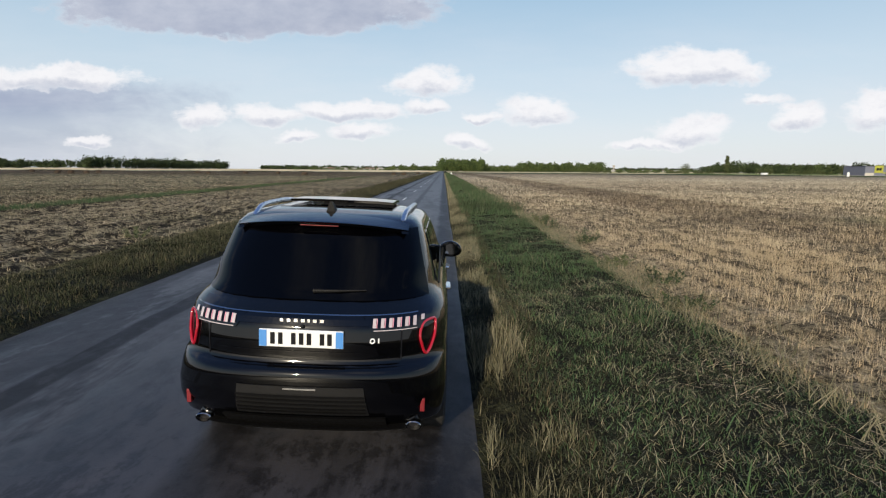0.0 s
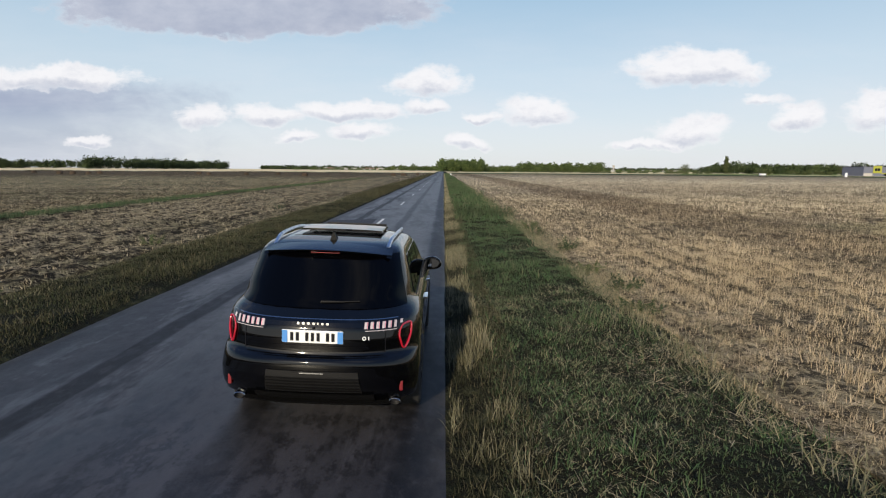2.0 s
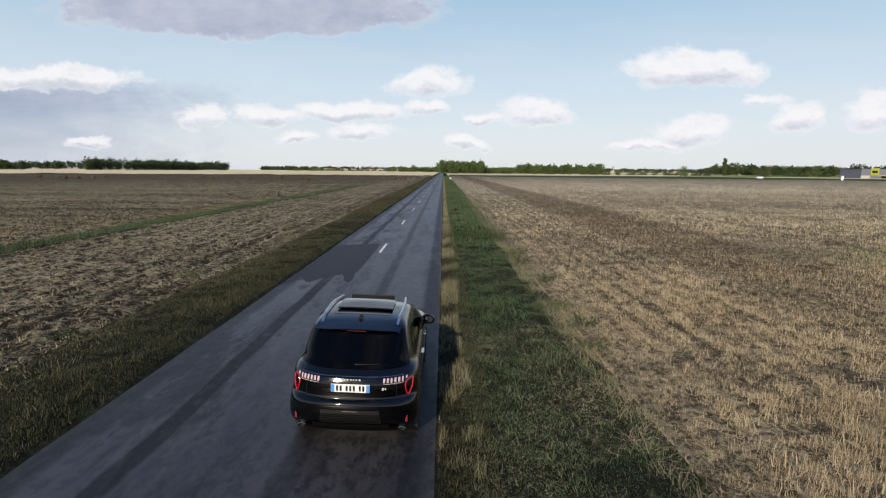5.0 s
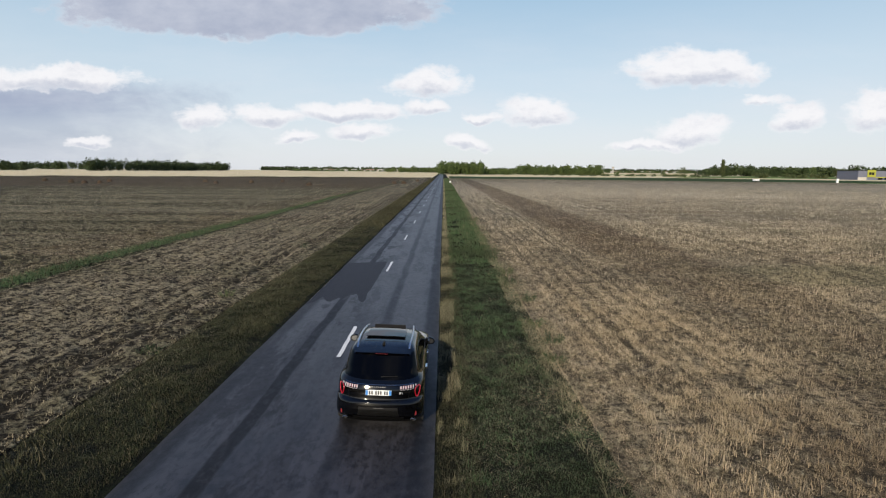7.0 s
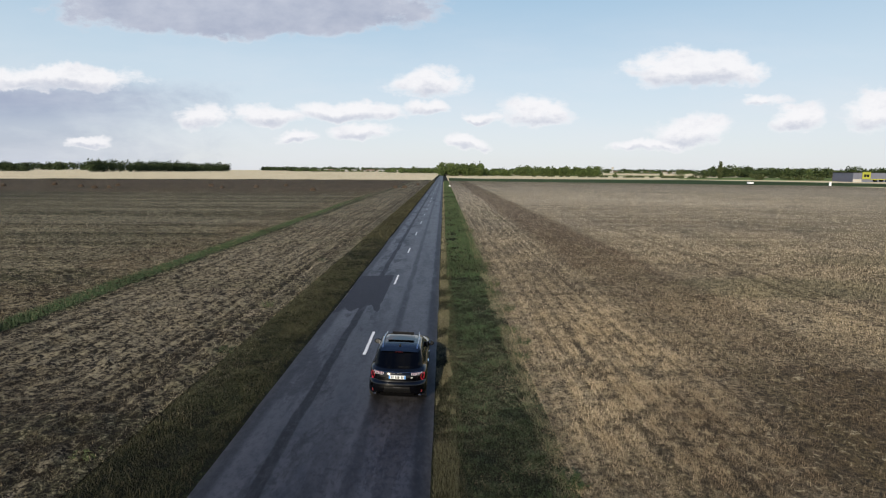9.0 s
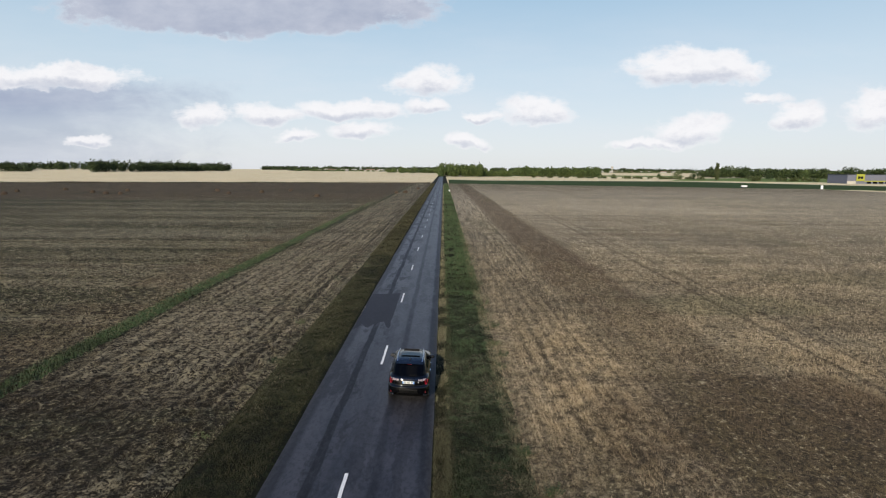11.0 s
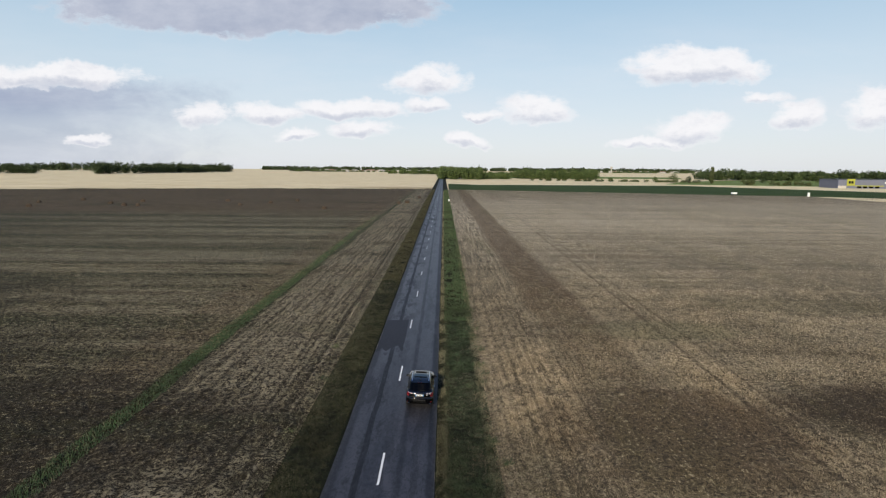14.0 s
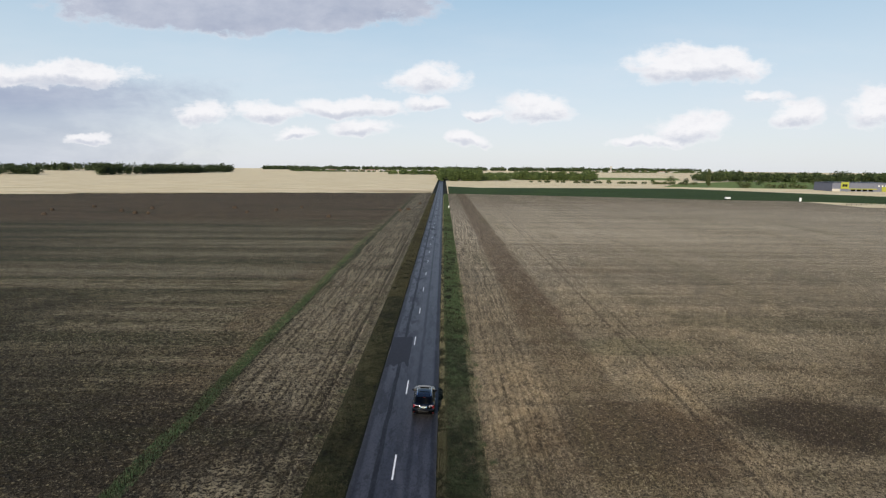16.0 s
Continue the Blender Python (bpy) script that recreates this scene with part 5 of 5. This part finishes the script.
def build_trees():
    wood("wood", [(-655, 985), (-637, 1590), (-690, 1640), (-672, 1010)], 190, 22, LEAF_DARK, "dark broadleaved wood beyond the pale field", 1, 170, 7, 1.25)
    wood("wood", [(-960, 985), (-785, 1000), (-820, 1060), (-990, 1060)], 60, 17, LEAF_DARK, "dark broadleaved copse at the field edge", 2, 170, 7, 1.25)
    wood("wood", [(-1500, 1700), (-1080, 1700), (-1080, 1800), (-1500, 1800)], 80, 24, LEAF_DARK, "dark wood far behind the pale field", 3, 50, 10, 3.0)
    wood("wood", [(-4, 742), (64, 752), (60, 815), (-2, 815)], 60, 17.5, LEAF_MID, "rounded green copse beside the end of the road", 4, 200, 5.5, 1.1)
    wood("wood", [(60, 770), (104, 790), (104, 820), (60, 820)], 26, 9.5, LEAF_MID, "low green trees beside the copse", 5, 140, 4.5, 1.1)
    wood("wood", [(122, 835), (240, 800), (262, 890), (122, 900)], 90, 14, LEAF_MID, "green copse of broadleaved trees", 6, 150, 5.5, 1.2)
    wood("wood", [(430, 812), (1010, 800), (1010, 950), (450, 950)], 330, 15.5, LEAF_WOOD, "long green wood behind the meadow", 7, 130, 7.0, 1.4)
    wood("wood", [(-630, 2150), (-440, 2150), (-440, 2230), (-630, 2230)], 40, 15, LEAF_DARK, "low dark trees on the skyline", 8, 45, 10, 3.2)
    wood("wood", [(-1050, 3100), (1500, 3100), (1500, 3250), (-1050, 3250)], 420, 20, LEAF_DARK, "thin line of trees along the skyline", 9, 40, 16, 5.0)
    wood("wood", [(-140, 1350), (60, 1350), (60, 1420), (-140, 1420)], 50, 12, LEAF_MID, "low trees far along the road", 10, 70, 7, 1.8)
    wood("wood", [(100, 1250), (330, 1250), (330, 1300), (100, 1300)], 60, 7, LEAF_MID, "hedgerow trees across the far meadow", 11, 60, 7, 1.8)
    wood("hedge", [(330, 545), (760, 455), (765, 470), (335, 560)], 70, 5, LEAF_OLIVE, "olive green hedge along the crop field", 12, 80, 3.2, 0.8)
    wood("hedge", [(120, 700), (330, 640), (330, 648), (120, 708)], 46, 3.0, LEAF_OLIVE, "low hedge across the pale field", 13, 60, 3.0, 0.7)
    wood("wood", [(-560, 2010), (20, 2010), (20, 2060), (-560, 2060)], 60, 5.5, LEAF_MID, "scattered village trees and hedges", 14, 40, 7, 2.2)
    wood("wood", [(660, 2440), (1350, 2440), (1350, 2490), (660, 2490)], 75, 8, LEAF_MID, "scattered village trees and hedges", 15, 40, 8, 2.4)
    tree("poplar", 314, 588, 20, 4.2, LEAF_OLIVE, "tall slim poplar standing alone", 21, True, 260)
    tree("roadside_tree", -71, 1290, 19, 9, LEAF_MID, "round green tree near the road's far end", 22, clumps=120)
    spots = [(266, 632, 8, 3.6), (284, 622, 12, 7), (302, 620, 9, 4.6), (222, 668, 6, 4), (352, 590, 7, 4.5), (372, 585, 8, 5), (402, 570, 12, 5.5), (425, 566, 12, 5.5),
             (470, 560, 8, 6), (520, 545, 9, 6), (560, 540, 11, 6), (600, 528, 12, 6.5), (650, 520, 9, 5), (60, 905, 10, 5), (105, 905, 9, 5)]
    for i, (x, y, h, w) in enumerate(spots):
        tree("field_tree", x, y, h, w, (LEAF_MID, LEAF_OLIVE, LEAF_DARK)[i % 3], "small round field tree at the crop's edge", 30 + i, clumps=90, group="field trees")


def weed(x, y, height, seed):
    """A clump of tall dry weeds with leafy stems."""
    rng = np.random.default_rng(seed)
    top = new("weed_clump")
    top.location = (x, y, -0.05)
    tagged(top, "clump of tall dark weeds at the stubble's edge", "weed", "weeds along the verge")
    n = 26
    a, r = rng.random(n) * math.tau, 0.22 * np.sqrt(rng.random(n))
    bx, by = r * np.cos(a), r * np.sin(a)
    hh = height * (0.5 + 0.6 * rng.random(n))
    side = np.stack([np.cos(a), np.sin(a), 0 * a], 1) * 0.006
    foot = np.stack([bx, by, 0 * bx], 1)
    tip = np.stack([bx * 2.0, by * 2.0, hh], 1)
    v = np.stack([foot - side, foot + side, tip], 1).reshape(-1, 3)
    tagged(part("stems", quick_mesh("stems", v, np.arange(n * 3).reshape(-1, 3), MAT["bark"]), None, top), kind="stuff")
    m = 420
    k = rng.integers(0, n, m)
    s = 0.2 + 0.8 * rng.random(m)
    p = foot[k] * (1 - s)[:, None] + tip[k] * s[:, None]
    d1, d2 = rng.normal(size=(m, 3)) * 0.012, rng.normal(size=(m, 3)) * 0.035
    v = np.stack([p - d1, p + d1, p + d2], 1).reshape(-1, 3)
    part("leaves", quick_mesh("leaves", v, np.arange(m * 3).reshape(-1, 3), LEAF_DARK if seed % 3 else LEAF_OLIVE), None, top)


def build_weeds():
    for i, (x, y, h) in enumerate(((6.2, 4.5, 0.55), (6.5, 6.2, 0.7), (6.3, 8.0, 0.6), (6.6, 11.5, 0.5), (6.2, 15.0, 0.6), (6.4, 17.5, 0.45), (6.3, 24.0, 0.6), (6.1, 33.0, 0.55),
                                   (6.5, 47.0, 0.6), (6.2, -4.0, 0.6), (6.7, -6.5, 0.75), (-6.2, 12.0, 0.45), (-5.6, 5.0, 0.4), (-6.5, 26.0, 0.5), (-5.9, -3.0, 0.4))):
        weed(x, y, (0.9 if y > 8 else 0.45) * h, 700 + i)


build_trees()
build_weeds()


# ---- far buildings, bales and signs ----
def build_store():
    M = MAT
    M["cladding"] = plain("grey_blue_cladding", (0.13, 0.14, 0.19), 0.5, vary=0.15, scale=0.4)
    M["lime"] = plain("lime_panel", (0.30, 0.31, 0.035), 0.5, vary=0.08, scale=0.5)
    M["pale_wall"] = plain("pale_render", (0.42, 0.40, 0.37), 0.8, vary=0.15, scale=0.3)
    M["roof_tile"] = plain("roof_tile", (0.20, 0.13, 0.10), 0.8, vary=0.25, scale=0.5)
    top = new("store_building")
    top.location, top.rotation_euler = (374, 470, -0.3), (0, 0, radians(-6))
    tagged(top, "grey-blue metal clad store with lime yellow panels", "building")
    def B(name, x0, x1, y0, y1, z0, z1, mat, label="", parent=top):
        bm = bmesh.new()
        box(bm, x0, x1, y0, y1, z0, z1, 0.03)
        return part(name, bm, MAT[mat], parent, label)
    B("wall", 0, 52, 0, 30, 0, 8.2, "cladding")
    B("roof", -0.3, 52.3, -0.3, 30.3, 8.2, 8.6, "grey_plastic")
    for k in range(13):
        B("cladding_panel", 0.1 + 4 * k, 3.9 + 4 * k, -0.10, 0.02, 2.9, 8.0, "cladding")
    sign = B("sign_panel", 7.5, 14.5, -0.5, -0.05, 2.6, 8.9, "lime", "lime yellow sign panel with a dark mark")
    for k in range(2):
        B("mark", 8.8 + 2.3 * k, 10.8 + 2.3 * k, -0.56, -0.49, 4.6, 6.8, "ink", parent=sign)
    B("lime_band", 14.6, 40, -0.3, 0.0, 2.1, 2.9, "lime", "lime yellow band")
    B("lime_wall", 44, 52, -0.35, 0.0, 0.2, 4.6, "lime", "lime yellow wall panel")
    B("base_wall", 0, 7.4, -0.2, 0.0, 0.0, 2.5, "pale_wall")
    for k in range(4):
        B("window", 17 + 5.2 * k, 20.6 + 5.2 * k, -0.12, 0.03, 0.3, 2.0, "glass")
    for k in range(3):
        B("window", 40.5 + 3.2 * k, 41.8 + 3.2 * k, -0.16, 0.03, 4.9, 6.0, "plate_white")
    # low fence of posts and rails between the field and the store
    fence = new("fence")
    fence.location = (232, 262, -0.1)
    tagged(fence, "grey post and rail fence at the field edge", "fence")
    for k in range(16):
        bm = bmesh.new()
        box(bm, 3.4 * k - 0.06, 3.4 * k + 0.06, 3.0 * k * 0.25 - 0.06, 3.0 * k * 0.25 + 0.06, 0, 1.5, 0.01)
        part("post", bm, MAT["grey_plastic"], fence)
    for z in (0.6, 1.3):
        part("rail", sweep([(0, 0, z), (51, 11.25, z)], 0.06, 6), MAT["grey_plastic"], fence)


def build_house(x, y, w, d, h, turn, seed):
    rng = np.random.default_rng(seed)
    top = new("village_house")
    top.location, top.rotation_euler = (x, y, -0.3), (0, 0, turn)
    tagged(top, "pale rendered house with a tiled roof, far away", "house", "village houses")
    bm = bmesh.new()
    box(bm, -w / 2, w / 2, -d / 2, d / 2, 0, h)
    part("wall", bm, MAT["pale_wall"], top)
    bm = bmesh.new()
    e = 0.5
    a = [bm.verts.new(p) for p in ((-w / 2 - e, -d / 2 - e, h), (w / 2 + e, -d / 2 - e, h), (w / 2 + e, d / 2 + e, h), (-w / 2 - e, d / 2 + e, h), (-w / 2 - e, 0, h + d * 0.35), (w / 2 + e, 0, h + d * 0.35))]
    for f in ((0, 1, 5, 4), (2, 3, 4, 5), (0, 4, 3), (1, 2, 5), (3, 2, 1, 0)):
        bm.faces.new([a[i] for i in f])
    part("roof", bm, MAT["roof_tile"] if rng.random() < 0.6 else MAT["pale_wall"], top)
    for k in range(max(1, int(w / 5))):
        bm = bmesh.new()
        cx = -w / 2 + 2.5 + 5 * k
        box(bm, cx - 0.7, cx + 0.7, -d / 2 - 0.08, -d / 2 + 0.05, 1.0, 2.6)
        part("window", bm, MAT["glass"], top)


def build_village():
    rng = np.random.default_rng(77)
    for k in range(26):
        build_house(-480 + 17 * k + rng.normal(0, 6), 2080 + rng.normal(0, 40), 9 + 14 * rng.random(), 8 + 4 * rng.random(), 3.5 + 2.5 * rng.random(), rng.normal(0, 0.4), 100 + k)
    for k in range(22):
        build_house(700 + 26 * k + rng.normal(0, 8), 2500 + rng.normal(0, 60), 9 + 16 * rng.random(), 8 + 4 * rng.random(), 4 + 3 * rng.random(), rng.normal(0, 0.4), 200 + k)
    for k, (x, y) in enumerate(((-985, 1560), (-1010, 1570))):
        build_house(x, y, 24, 12, 6, 0.1, 300 + k)
    tower = new("water_tower")
    tower.location = (770, 2420, -0.3)
    tagged(tower, "white concrete water tower on the skyline", "water tower")
    part("shaft", sweep([(0, 0, 0), (0, 0, 20)], [3.2, 2.6], 16), MAT["pale_wall"], tower)
    part("tank", sweep([(0, 0, 19), (0, 0, 22), (0, 0, 28), (0, 0, 29)], [2.8, 5.2, 5.4, 4.0], 20), MAT["pale_wall"], tower)


def build_bales():
    straw = make_blade("bale_straw", [(0.10, 0.068, 0.04), (0.055, 0.038, 0.022), (0.14, 0.098, 0.058)], (0.035, 0.026, 0.016), 0.5)
    core = plain("bale_core", (0.07, 0.046, 0.028), 0.95, vary=0.4, scale=5)
    spots = [(-155, 170), (-167, 191), (-161, 210), (-135, 188), (-124, 179), (-118, 178), (-130, 203), (-95, 210), (-80, 185), (-72, 199), (-65, 216), (-42, 169), (-16.4, 201), (-13.0, 207), (-9.4, 248)]
    for i, (x, y) in enumerate(spots):
        rng = np.random.default_rng(400 + i)
        top = new("straw_heap")
        top.location, top.rotation_euler = (x, y, -0.03), (0, 0, rng.random() * 3)
        tagged(top, "small brown heap of rotting straw on the stubble", "straw heap", "straw heaps")
        bm = bmesh.new()
        bmesh.ops.create_icosphere(bm, subdivisions=3, radius=1.0)
        for v in bm.verts:
            k = 1 + 0.35 * noise.noise(v.co * 2.0 + Vector((i, 0, 0)))
            v.co = Vector((v.co.x * 0.95 * k, v.co.y * 0.75 * k, max(0, v.co.z * k + 0.35) * 0.85))
        part("core", bm, core, top)
        n = 260
        a, r = rng.random(n) * math.tau, np.sqrt(rng.random(n))
        x0, y0 = r * np.cos(a) * 1.1, r * np.sin(a) * 0.9
        z0 = 1.0 * np.sqrt(np.clip(1 - r * r, 0, 1)) * 0.95
        ob = blades("loose_straw", x0, y0, z0, 0.35 * (0.5 + rng.random(n)), np.full(n, 0.05), 0.3 + 0.6 * rng.random(n), straw, "", seed=500 + i)
        for key in ("label", "category"):
            if key in ob:
                del ob[key]
        ob.parent = top


def build_signs():
    s = new("milestone")
    s.location = (5.9, 222, -0.05)
    tagged(s, "low white painted milestone on the grassy verge", "milestone")
    bm = bmesh.new()
    box(bm, -0.42, 0.42, -0.2, 0.2, 0, 0.22, 0.04)
    part("foot", bm, MAT["pale_wall"], s)
    bm, rows = bmesh.new(), []
    for z, w in ((0.22, 0.36), (0.72, 0.33), (0.88, 0.28), (0.98, 0.18), (1.02, 0.06)):
        rows.append([bm.verts.new((sx * w, sy * 0.15, z)) for sx, sy in ((-1, -1), (1, -1), (1, 1), (-1, 1))])
    for a, b in zip(rows, rows[1:]):
        for k in range(4):
            bm.faces.new((a[k], a[(k + 1) % 4], b[(k + 1) % 4], b[k]))
    bm.faces.new(rows[0]), bm.faces.new(list(reversed(rows[-1])))
    part("stone", bm, MAT["plate_white"], s)
    m = new("marker_post")
    m.location = (229, 297, -0.05)
    tagged(m, "white marker post at the field corner", "post")
    bm = bmesh.new()
    box(bm, -0.6, 0.6, -0.3, 0.3, 0, 2.4, 0.1)
    part("body", bm, MAT["plate_white"], m)
    t = new("farm_trailer")
    t.location = (191, 312, -0.05)
    tagged(t, "small white trailer standing in the green crop", "trailer")
    bm = bmesh.new()
    box(bm, -1.6, 1.6, -0.9, 0.9, 0.6, 1.7, 0.12)
    part("body", bm, MAT["plate_white"], t)
    for x in (-1.0, 1.0):
        for y in (-0.85, 0.85):
            bm = bmesh.new()
            bmesh.ops.create_cone(bm, cap_ends=True, segments=16, radius1=0.38, radius2=0.38, depth=0.22, matrix=Matrix.Translation((x, y, 0.38)) @ Matrix.Rotation(math.pi / 2, 4, "X"))
            part("wheel", bm, MAT["tyre"], t)


build_store()
build_village()
build_bales()
build_signs()
